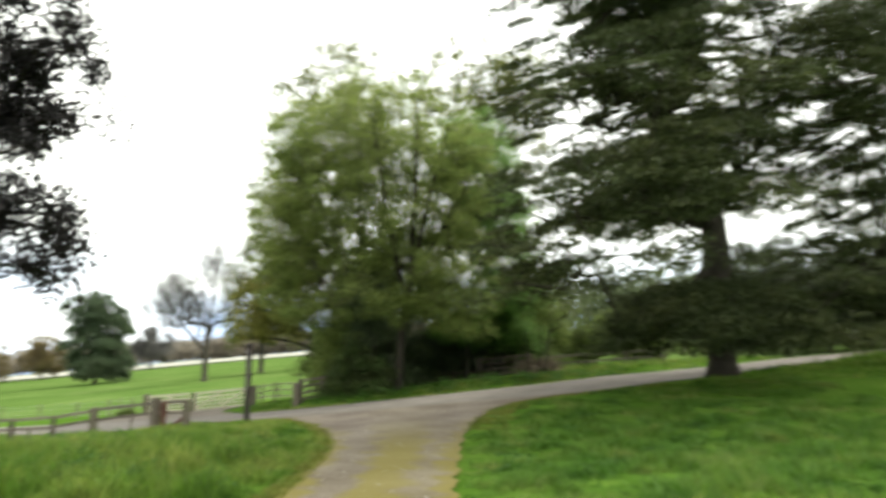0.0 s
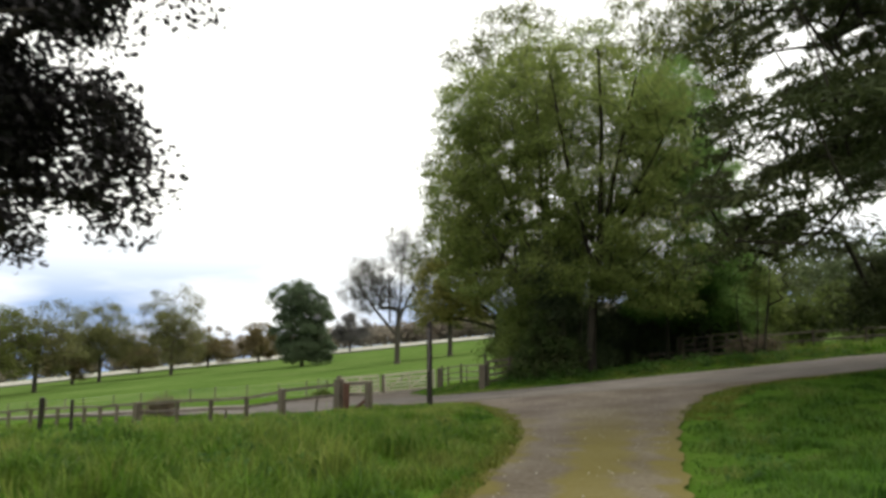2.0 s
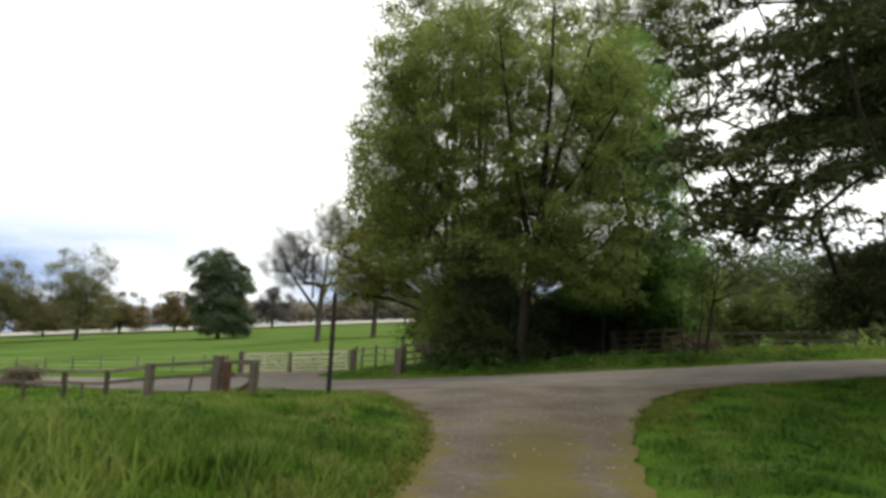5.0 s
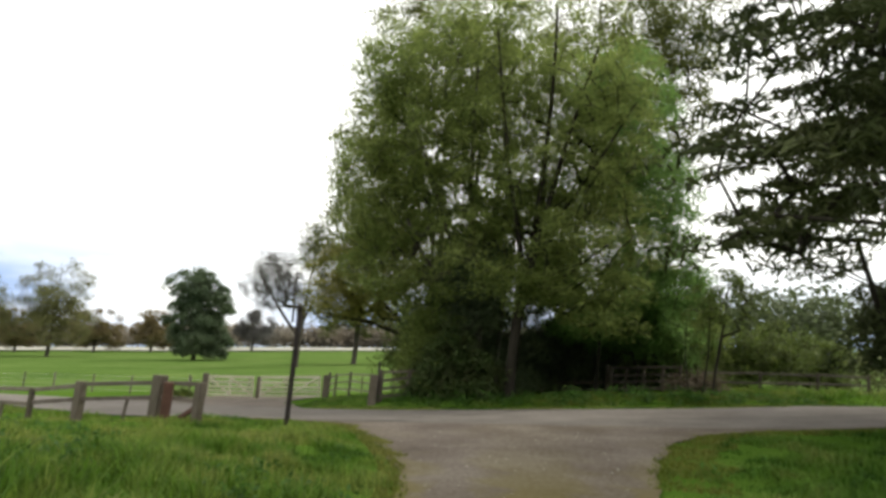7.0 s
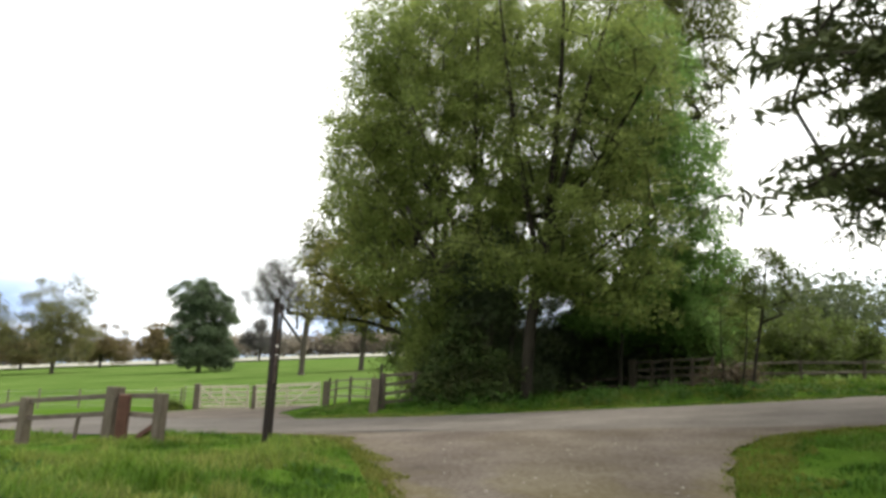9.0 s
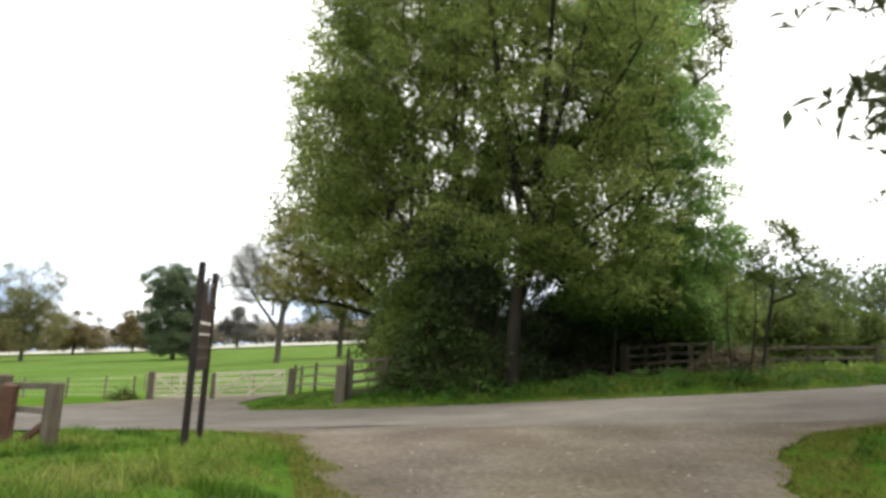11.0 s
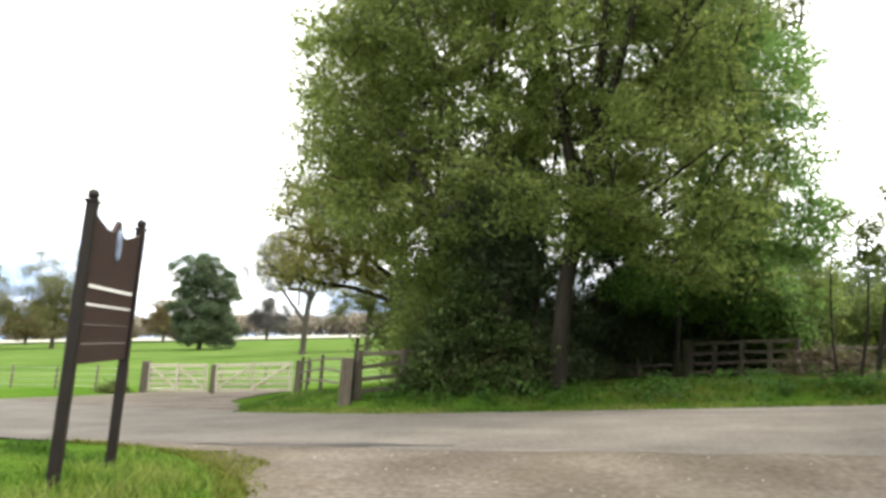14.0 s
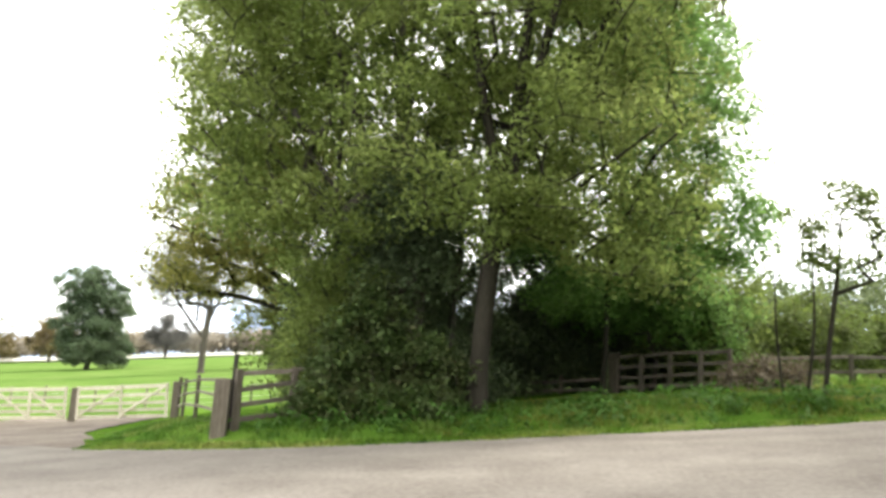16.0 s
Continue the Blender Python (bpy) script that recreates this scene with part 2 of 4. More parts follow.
def track_shader():
    """Gravel track: grey-brown wheel lines, a mossy yellow crown and margins."""
    m = shader("gravel_track", [(0.056, 0.045, 0.039), (0.114, 0.095, 0.082), (0.188, 0.163, 0.145)], 0.6, 13, 0.95, 0.8, 0.5, spec=0.1)
    n, l = m.node_tree.nodes, m.node_tree.links
    b = n["Principled BSDF"]
    old = b.inputs["Base Color"].links[0].from_socket
    uv = n.new("ShaderNodeUVMap")
    sep = n.new("ShaderNodeSeparateXYZ")
    l.new(uv.outputs[0], sep.inputs[0])
    nz = n.new("ShaderNodeTexNoise")
    nz.inputs["Scale"].default_value, nz.inputs["Detail"].default_value = 1.3, 6
    co = n.new("ShaderNodeTexCoord")
    l.new(co.outputs["Object"], nz.inputs["Vector"])
    add = n.new("ShaderNodeMath")
    add.operation = "MULTIPLY_ADD"
    l.new(nz.outputs["Fac"], add.inputs[0])
    add.inputs[1].default_value = 0.5
    l.new(sep.outputs["X"], add.inputs[2])
    ramp = n.new("ShaderNodeValToRGB")
    e = ramp.color_ramp.elements
    for p in (0.3, 0.4, 0.5, 0.6, 0.7, 0.8):
        e.new(p)
    for k, (p, v) in enumerate(((0.36, 0.8), (0.43, 0.12), (0.54, 0.12), (0.63, 0.78), (0.80, 0.74), (0.89, 0.25), (0.94, 0.25), (1.0, 0.8))):
        e[k].position, e[k].color = p, (v, v, v, 1)
    half = n.new("ShaderNodeMath")
    half.operation = "MULTIPLY_ADD"
    half.inputs[1].default_value, half.inputs[2].default_value = 0.72, 0.144
    l.new(add.outputs[0], half.inputs[0])
    l.new(half.outputs[0], ramp.inputs["Fac"])
    fade = n.new("ShaderNodeMapRange")  # bare gravel towards the road
    fade.inputs["From Min"].default_value, fade.inputs["From Max"].default_value = 16.0, 24.0
    fade.inputs["To Min"].default_value, fade.inputs["To Max"].default_value = 1.0, 0.12
    l.new(sep.outputs["Y"], fade.inputs["Value"])
    mul = n.new("ShaderNodeMath")
    mul.operation = "MULTIPLY"
    l.new(ramp.outputs["Color"], mul.inputs[0])
    l.new(fade.outputs["Result"], mul.inputs[1])
    mx = n.new("ShaderNodeMix")
    mx.data_type = "RGBA"
    l.new(mul.outputs[0], mx.inputs["Factor"])
    l.new(old, mx.inputs["A"])
    mx.inputs["B"].default_value = (0.125, 0.106, 0.02, 1)
    l.new(mx.outputs["Result"], b.inputs["Base Color"])
    return m


M_TRACK = track_shader()


# ---- the lie of the land ----
def step(a, b, v):
    t = np.clip((np.asarray(v, float) - a) / (b - a), 0, 1)
    return t * t * (3 - 2 * t)


def height(x, y):
    """The made ground: a track falling to the road, a road climbing to +x, and parkland beyond on one long slope."""
    x, y = np.asarray(x, float), np.asarray(y, float)
    d = x + 6
    cross = np.where(d < 0, 0.1 * np.maximum(d, -10) + 0.07 * np.minimum(d + 10, 0), 0.1 * np.minimum(d, 14) + 0.06 * np.maximum(d - 14, 0))
    west = step(-9, -18, x)
    near = -0.7 * step(0, 22, y) + cross * (step(12, 34, y) * (1 - west) + step(5, 27, y) * west)
    park = 0.08 * x + 0.0376 * y - 3.4
    park = np.where(y < 0, near, park)
    far = np.hypot(x, y)
    park = np.where(far > 600, park - 0.05 * (far - 600), park)
    w = step(50, 115, np.hypot(x * 0.8, y))
    return near * (1 - w) + park * w


TRACK_Y = np.array([-14, 0, 8, 11, 15, 18.5, 21.0, 23.0, 25.5, 27.0, 28.0, 28.9])
TRACK_L = np.array([-1.4, -1.7, -2.1, -2.25, -2.5, -2.85, -3.4, -4.1, -5.1, -6.1, -7.2, -9.0])
TRACK_R = np.array([1.4, 0.6, 0.15, 0.2, 0.35, 0.5, 0.75, 1.1, 1.8, 2.8, 4.5, 8.0])
ROAD = [(-135, 46), (-80, 51), (-48, 46), (-30, 41), (-18, 36.4), (-11, 32.75), (-6, 31.4), (0, 31.3), (6, 31.8), (12, 34.8), (20, 41.5), (32, 53), (60, 78), (110, 110)]
ROAD_W = [1.9, 2.0, 2.2, 2.5, 3.0, 3.05, 2.85, 3.0, 3.15, 3.0, 3.0, 3.0, 3.0, 3.0]


def polyline(points, spacing):
    """Points along a smooth curve through the given ones."""
    p = np.array(points, float)
    out = []
    for i in range(len(p) - 1):
        a, b, c, d = p[max(i - 1, 0)], p[i], p[i + 1], p[min(i + 2, len(p) - 1)]
        k = max(2, int(np.linalg.norm(c - b) / spacing))
        for t in np.arange(k) / k:
            out.append(0.5 * (2 * b + (c - a) * t + (2 * a - 5 * b + 4 * c - d) * t * t + (3 * b - a - 3 * c + d) * t ** 3))
    return np.array(out + [p[-1]])


ROAD_C = polyline([(x, y, w) for (x, y), w in zip(ROAD, ROAD_W)], 0.6)


def gateway(y):
    """The near and far sides in x of the gravel in front of the gates."""
    return -18.9 - 0.7 * np.maximum(0, 44.5 - y), -12.6 + 3.0 * step(41.5, 35.0, y) - 0.4 * step(41, 45, y)


def off_road(x, y):
    """Metres from the nearest road, track or gateway surface; negative on it."""
    x, y = np.asarray(x, float), np.asarray(y, float)
    d = np.full(x.shape, 1e9)
    near = ROAD_C[(ROAD_C[:, 0] > -140)][::2]
    for cx, cy, w in near:
        d = np.minimum(d, np.hypot(x - cx, y - cy) - w)
    yy = np.clip(y, -14, 28.9)
    lo, hi = np.interp(yy, TRACK_Y, TRACK_L), np.interp(yy, TRACK_Y, TRACK_R)
    d = np.minimum(d, np.where(y < 30, np.maximum(lo - x, x - hi), 1e9))
    lo, hi = gateway(y)
    gate = np.maximum(np.maximum(lo - x, x - hi), np.maximum(34 - y, y - 47.5))
    return np.minimum(d, gate)


def rough(x, y, s):
    x, y = np.asarray(x, float), np.asarray(y, float)
    return (np.sin(x * 1.7 / s + 1.3 * np.sin(y * 0.9 / s)) + np.sin(y * 2.1 / s + 1.7 * np.sin(x * 1.1 / s + 2)) + 0.6 * np.sin((x + y) * 3.9 / s)) / 2.6


def ground_z(x, y):
    """The turf: sunk a little under the made surfaces, raised into uneven verges beside them."""
    d = off_road(x, y)
    x, y = np.asarray(x, float), np.asarray(y, float)
    verge = np.where(x < -1, 0.18 - 0.13 * np.maximum(step(16, 23, y), step(-5, -10, x)), 0.14 - 0.06 * step(20, 26, y)) * step(0.35, 2.4, d) * step(60, 40, np.hypot(x, y))
    bank = 0.22 * step(0.3, 2.5, d) * step(33, 36, y) * step(60, 45, y) * step(-13, -9, x)
    bumps = (rough(x, y, 1.0) * 0.045 + rough(x + 3, y + 5, 2.2) * 0.05) * step(0.2, 1.5, d) * step(70, 30, np.hypot(x, y))
    bumps = bumps + (0.055 * rough(x + 1, y, 0.42) + 0.03 * rough(x, y + 4, 0.25)) * step(0.4, 1.8, d) * step(30, 22, y) * step(14, 9, np.abs(x + 2))
    return height(x, y) + verge + bank + bumps - 0.05 * step(0.15, -0.2, d)


# ---- helpers for meshes ----
def mesh_object(name, verts, faces, material, parent=None, label="", smooth=False):
    me = bpy.data.meshes.new(name)
    verts, faces = np.asarray(verts, np.float32), np.asarray(faces, np.int32)
    k = faces.shape[1]
    me.vertices.add(len(verts))
    me.vertices.foreach_set("co", verts.ravel())
    me.loops.add(faces.size)
    me.loops.foreach_set("vertex_index", faces.ravel())
    me.polygons.add(len(faces))
    me.polygons.foreach_set("loop_start", np.arange(0, faces.size, k, dtype=np.int32))
    if smooth:
        me.polygons.foreach_set("use_smooth", np.ones(len(faces), bool))
    me.update(calc_edges=True)
    me.materials.append(material)
    ob = new(name, me)
    if parent:
        ob.parent = parent
    if label:
        tagged(ob, label)
    return ob


def part(name, bm, material, parent, label=""):
    me = bpy.data.meshes.new(name)
    bm.to_mesh(me)
    bm.free()
    me.materials.append(material)
    ob = new(name, me)
    ob.parent = parent
    if label:
        tagged(ob, label)
    return ob


def thing(name, m, label, category, group="", kind=""):
    ob = new(name)
    ob.empty_display_size = 0.2
    ob.matrix_world = m
    return tagged(ob, label, category, group, kind)


def add_box(bm, size, m=Matrix(), bevel=0.0):
    made = bmesh.ops.create_cube(bm, size=1.0, matrix=m @ Matrix.Diagonal((*size, 1)))
    if bevel:
        edges = list({e for v in made["verts"] for e in v.link_edges})
        bmesh.ops.bevel(bm, geom=edges, offset=bevel, segments=1, affect="EDGES")


def bar(bm, a, b, wide, high, bevel=0.006):
    """A beam of wide x high section from a to b."""
    a, b = Vector(a), Vector(b)
    d = b - a
    turn = d.to_track_quat("X", "Z").to_matrix().to_4x4()
    add_box(bm, (d.length, wide, high), Matrix.Translation((a + b) / 2) @ turn, bevel)


def grid(name, xs, ys, material, z):
    X, Y = np.meshgrid(xs, ys)
    v = np.stack([X, Y, z(X, Y)], -1).reshape(-1, 3)
    nx, ny = len(xs), len(ys)
    i = (np.arange(ny - 1)[:, None] * nx + np.arange(nx - 1)[None]).ravel()
    return mesh_object(name, v, np.stack([i, i + 1, i + nx + 1, i + nx], 1), material, smooth=True)


def spread(lo, hi, fine, limit):
    """Grid lines: fine between lo and hi, ever coarser out to the limits."""
    core = np.arange(lo, hi, fine)
    out, s, v = [], fine, hi
    while v < limit[1]:
        s *= 1.13
        v += s
        out.append(v)
    back, s, v = [], fine, lo
    while v > limit[0]:
        s *= 1.13
        v -= s
        back.append(v)
    return np.concatenate([back[::-1], core, out])


# ---- ground, road and track ----
ground = grid("ground", spread(-22, 14, 0.16, (-1500, 1500)), spread(-3, 46, 0.16, (-400, 1800)), M_TURF, ground_z)
tagged(ground, "rough green grass verges and open parkland", "ground", kind="structure")
ground.data.materials.append(M_MEADOW)
mid = np.empty(len(ground.data.polygons) * 3)
ground.data.polygons.foreach_get("center", mid)
mid = mid.reshape(-1, 3)
ground.data.polygons.foreach_set("material_index", (np.hypot(mid[:, 0], mid[:, 1] - 10) > 46).astype(np.int32))


def ribbon(name, rows, material, lift, label, category):
    """A surface of cross lines, each a list of (x, y, across, along)."""
    k = len(rows[0])
    flat = np.array(rows, float).reshape(-1, 4)
    z = height(flat[:, 0], flat[:, 1]) + lift
    v = np.stack([flat[:, 0], flat[:, 1], z], 1)
    i = (np.arange(len(rows) - 1)[:, None] * k + np.arange(k - 1)[None]).ravel()
    f = np.stack([i, i + 1, i + k + 1, i + k], 1)
    ob = mesh_object(name, v, f, material, smooth=True)
    uv = ob.data.uv_layers.new(name="UVMap")
    uv.data.foreach_set("uv", flat[f.ravel()][:, 2:].astype(np.float32).ravel())
    return tagged(ob, label, category, kind="structure")


def build_road():
    tang = np.gradient(ROAD_C[:, :2], axis=0)
    tang /= np.linalg.norm(tang, axis=1)[:, None]
    nrm = np.stack([-tang[:, 1], tang[:, 0]], 1)
    rows = []
    for i, (x, y, w) in enumerate(ROAD_C):
        e0, e1 = 0.12 * rough(x * 2, y, 1.0), 0.12 * rough(x * 2 + 9, y, 1.0)
        rows.append([(x + nrm[i, 0] * s, y + nrm[i, 1] * s, u, i * 0.6) for u in np.linspace(0, 1, 9) for s in ((-w + e0) + (2 * w + e1 - e0) * u,)])
    ribbon("road", rows, M_ASPHALT, 0.025, "worn grey-brown tarmac estate road with crumbling edges", "road")


def build_track():
    rows = []
    for y in np.arange(-14, 29.0, 0.12):
        lo, hi = np.interp(y, TRACK_Y, TRACK_L), np.interp(y, TRACK_Y, TRACK_R)
        lo, hi = lo + 0.10 * rough(y * 2, 3, 1), hi + 0.10 * rough(y * 2, 8, 1)
        rows.append([(lo + (hi - lo) * u, y, u, y) for u in np.linspace(0, 1, 13)])
    ribbon("track", rows, M_TRACK, 0.02, "gravel track with a mossy yellow-green crown", "track")
    rows = []
    for y in np.arange(35.4, 47.6, 0.4):
        lo, hi = gateway(y)
        lo, hi = lo + 0.12 * rough(y * 2, 5, 1), hi + 0.12 * rough(y * 2, 2, 1)
        rows.append([(lo + (hi - lo) * u, y, 0.3, 30) for u in np.linspace(0, 1, 11)])
    ribbon("gateway", rows, M_TRACK, 0.015, "bare gravel splay in front of the field gates", "path")


build_road()
build_track()


def build_drive():
    rows = []
    for a in np.arange(-56, -8, 0.5):
        r = 318 + 12 * math.sin(a * 0.3)
        rows.append([(math.sin(radians(a)) * (r + s), math.cos(radians(a)) * (r + s), s, a) for s in (0, 10, 20, 35, 50, 70, 90, 120, 150)])
    ribbon("far_drive", rows, M_DRIVE, 0.5, "pale strip of dry ground across the far park", "ground")


build_drive()


# ---- leaves and limbs ----
rng = np.random.default_rng(7)


def leaf_quads(c, size, slim=0.55, up=0.4, r=rng):
    """Four-cornered leaves at the centres c, of that length, turned at random."""
    n = len(c)
    nrm = r.normal(size=(n, 3))
    nrm[:, 2] = np.abs(nrm[:, 2]) + up
    nrm /= np.linalg.norm(nrm, axis=1)[:, None]
    a = np.cross(nrm, r.normal(size=(n, 3)))
    a /= np.linalg.norm(a, axis=1)[:, None] + 1e-9
    b = np.cross(nrm, a)
    s = (np.asarray(size) * r.uniform(0.6, 1.25, n))[:, None]
    a, b = a * s * 0.5, b * s * 0.5 * slim
    fold = nrm * s * 0.10
    v = np.stack([c - a, c + b * 1.0 + fold - a * 0.1, c + a, c - b + fold - a * 0.1], 1).reshape(-1, 3)
    return v, np.arange(4 * n).reshape(-1, 4)


def grow(trunk, targets, sag=0.08, r=rng):
    """Joins every target to the nearest limb; gives nodes, parents and how many tips hang on each."""
    nodes = np.zeros((len(trunk) + 4 * len(targets), 3))
    nodes[:len(trunk)] = trunk
    made = len(trunk)
    parent = [-1] + list(range(made - 1))
    base = nodes[made // 3].copy()
    start = max(1, made // 3)
    tips = []
    for t in sorted(targets, key=lambda q: np.linalg.norm(q - base)):
        d = nodes[start:made] - t
        j = int((np.sqrt((d * d).sum(1)) + 0.9 * np.maximum(0, d[:, 2])).argmin()) + start
        a = nodes[j].copy()
        L = np.linalg.norm(t - a)
        k = max(1, min(4, int(L / 0.8)))
        for i in range(1, k + 1):
            u = i / k
            nodes[made] = a + (t - a) * u + np.array([0, 0, -sag * L * math.sin(math.pi * u)]) + (r.normal(size=3) * 0.035 * L if i < k else 0)
            parent.append(j)
            j = made
            made += 1
        tips.append(j)
    nodes = nodes[:made]
    count = np.zeros(len(nodes))
    count[tips] = 1
    for i in range(len(nodes) - 1, 0, -1):
        count[parent[i]] += count[i]
    return nodes, np.array(parent), count


def tubes(a, b, ra, rb, sides=6):
    """Tapered tubes from the points a to the points b."""
    d = b - a
    d /= np.linalg.norm(d, axis=1)[:, None] + 1e-9
    ref = np.where(np.abs(d[:, 2:3]) > 0.9, [[1.0, 0, 0]], [[0, 0, 1.0]])
    u = np.cross(d, ref)
    u /= np.linalg.norm(u, axis=1)[:, None]
    w = np.cross(d, u)
    ang = np.arange(sides) * 2 * math.pi / sides
    ring = np.cos(ang)[None, :, None] * u[:, None] + np.sin(ang)[None, :, None] * w[:, None]
    v = np.concatenate([a[:, None] + ring * ra[:, None, None], b[:, None] + ring * rb[:, None, None]], 1).reshape(-1, 3)
    i = np.arange(sides)
    q = np.stack([i, (i + 1) % sides, (i + 1) % sides + sides, i + sides], 1)
    return v, (q[None] + (np.arange(len(a)) * 2 * sides)[:, None, None]).reshape(-1, 4)


def in_lobes(lobes, n, shell=0.45, r=rng):
    """n points in the given ellipsoids (cx, cy, cz, rx, ry, rz), mostly towards their skins."""
    vol = np.array([l[3] * l[4] * l[5] for l in lobes]) ** 0.8
    pick = r.choice(len(lobes), n, p=vol / vol.sum())
    L = np.array(lobes)[pick]
    d = r.normal(size=(n, 3))
    d /= np.linalg.norm(d, axis=1)[:, None]
    return L[:, :3] + d * L[:, 3:6] * (r.uniform(0, 1, n) ** shell)[:, None]


def build_tree(name, x, y, trunk, lobes, clumps, leaves, size, clump, leafmat, bark, girth, label, category="tree", group="", seed=1, flat=0.6,
               slim=0.55, shell=0.45, tip=0.02, sag=0.08, floor=0.1, stems=(), centres=None, droop=0.3):
    """A tree with its foot at x, y: trunk points, crown lobes and stems are given in metres from the foot."""
    r = np.random.default_rng(seed)
    z = float(ground_z(x, y)) - 0.08
    top = thing(name, pose(x, y, z), label, category, group)
    c = in_lobes(lobes, clumps, shell, r) if centres is None else centres
    c = c[c[:, 2] > floor]
    trunk = polyline(trunk, 0.9)
    nodes, parent, count = grow(trunk, list(c), sag, r)
    rad = tip + girth * (count / max(count.max(), 1)) ** 0.62
    low = np.arange(len(nodes)) < len(trunk)
    rad[0] *= 1.35
    i = np.arange(1, len(nodes))
    j = parent[i]
    v, f = tubes(nodes[j], nodes[i], np.where(low[i], rad[j], np.minimum(rad[j], rad[i] * 1.6)), rad[i], 7)
    mesh_object("trunk", v, f, bark, top, smooth=True)
    for foot, head, thick in stems:
        pts = polyline([foot, (np.array(foot) * 0.5 + np.array(head) * 0.5 + r.normal(size=3) * 0.25), head], 0.8)
        t = np.linspace(1.15, 0.35, len(pts)) * thick
        v, f = tubes(pts[:-1], pts[1:], t[:-1], t[1:], 8)
        mesh_object("trunk", v, f, bark, top, smooth=True)
    if leaves:
        k = r.poisson(leaves, len(c))
        n = int(k.sum())
        d = r.normal(size=(n, 3))
        d *= (r.uniform(0, 1, n) ** 0.45 * clump * np.repeat(r.uniform(0.6, 1.35, len(c)), k) / np.linalg.norm(d, axis=1))[:, None]
        d[:, 2] *= flat
        out = c[:, :2] - nodes[len(trunk) // 2][:2]
        out = np.repeat(out / (np.linalg.norm(out, axis=1)[:, None] + 1e-6), k, 0)
        d[:, 2] -= droop * (d[:, :2] * out).sum(1)  # sprays hang outwards
        p = np.repeat(c, k, 0) + d
        p = p[p[:, 2] > floor]
        v, f = leaf_quads(p, size, slim, r=r)
        mesh_object("crown", v, f, leafmat, top)
    return top


def build_shrub(name, x, y, lobes, clumps, leaves, size, leafmat, label, seed=3, clump=0.7, bark=None, group=""):
    return build_tree(name, x, y, [(0, 0, 0), (0.05, 0, 0.5), (0.1, 0.05, 1.0)], lobes, clumps, leaves, size, clump, leafmat, bark or M_DARKBARK, 0.09, label, "shrub", group, seed, 0.8, tip=0.008, floor=0.05)


# ---- the clump of trees across the road ----
build_tree("lime_tree", -2.3, 37.0, [(0, 0, 0), (0.1, 0.1, 2.5), (0.35, 0.2, 5), (0.8, 0.3, 8), (0.9, 0.5, 13)],
           [(0.8, 0.6, 11.5, 4.6, 4.4, 6.0), (2.9, 1.0, 6.6, 2.9, 3.2, 3.0), (-0.6, -0.6, 6.5, 3.2, 2.6, 3.0), (3.4, 1.5, 12, 2.3, 3.0, 3.4), (0.9, -1.2, 4.2, 2.4, 1.5, 1.3), (3.0, 0.4, 4.2, 2.3, 2.2, 1.3), (1.6, 0.8, 5.6, 2.0, 1.6, 1.3), (3.2, -0.4, 3.2, 1.6, 1.2, 0.8), (1.7, -0.9, 3.0, 1.0, 0.9, 0.6)],
           760, 98, 0.135, 0.70, L_LIME, M_DARKBARK, 0.2, "tall leafy lime tree in fresh spring green beside the road", seed=11, tip=0.009, flat=0.6, droop=0.12,
           stems=(((0.35, -0.1, 4.2), (2.6, -1.2, 14), 0.12), ((0.3, -0.1, 4.8), (-1.4, -1.4, 14.5), 0.11), ((0.5, 0, 5.5), (0.9, -1.6, 15.5), 0.12), ((0.6, 0.1, 6.0), (4.2, -0.6, 12), 0.09), ((0.3, 0, 3.6), (3.8, -0.4, 6.6), 0.07)))
build_tree("sycamore_tree", -5.0, 39.2, [(0, 0, 0), (0.25, 0, 2.5), (0.5, 0.1, 6), (0.6, 0.2, 13)],
           [(0.2, 0, 12.2, 4.6, 4.8, 6.4), (-2.8, 0.3, 8.2, 2.9, 3.2, 3.2), (1.8, -0.6, 7.5, 2.8, 3, 3), (-2.0, -1.0, 4.8, 2.0, 1.6, 1.4), (-3.7, -0.4, 10.6, 2.3, 2.6, 3.2), (-3.2, -0.2, 14.2, 2.2, 2.6, 2.6), (-4.2, 0.2, 6.4, 1.8, 2.0, 1.6), (-0.6, -1.4, 3.6, 1.6, 1.0, 1.1)],
           1120, 104, 0.14, 0.72, L_LIME, M_BARK, 0.24, "broad leafy sycamore with yellow-green young leaves", seed=12, tip=0.009, flat=0.6, droop=0.12,
           stems=(((1.05, -0.5, 0), (1.8, -0.3, 12), 0.2), ((1.9, 0.6, 0), (2.6, 0.9, 10), 0.10), ((-0.6, 0.5, 0), (-1.3, 0.6, 10), 0.11), ((0.4, -0.2, 4.5), (-2.8, -1.6, 13), 0.1), ((0.5, -0.2, 5.5), (0.4, -2.0, 15), 0.11), ((0.3, -0.1, 3.5), (-3.6, -1.2, 8.6), 0.08)))
build_tree("maple_tree", 1.4, 42.6, [(0, 0, 0), (0.1, 0, 3), (0.3, 0.1, 7), (0.6, 0, 12)],
           [(0.3, 0, 12.8, 3.0, 3.2, 4.2), (2.0, 0.3, 8.8, 3.0, 3.2, 3.2), (2.6, 0.2, 5.4, 2.6, 2.4, 1.8), (-1.6, 0.2, 5.6, 2.2, 1.8, 1.8), (-1.2, 0.2, 8.6, 2.2, 2.0, 2.2), (-1.0, 0, 3.4, 2.0, 1.6, 1.0)],
           760, 108, 0.148, 0.72, L_BRIGHT, M_DARKBARK, 0.07, "bright green young maple in the roadside clump", seed=13, tip=0.009, flat=0.6, droop=0.12)
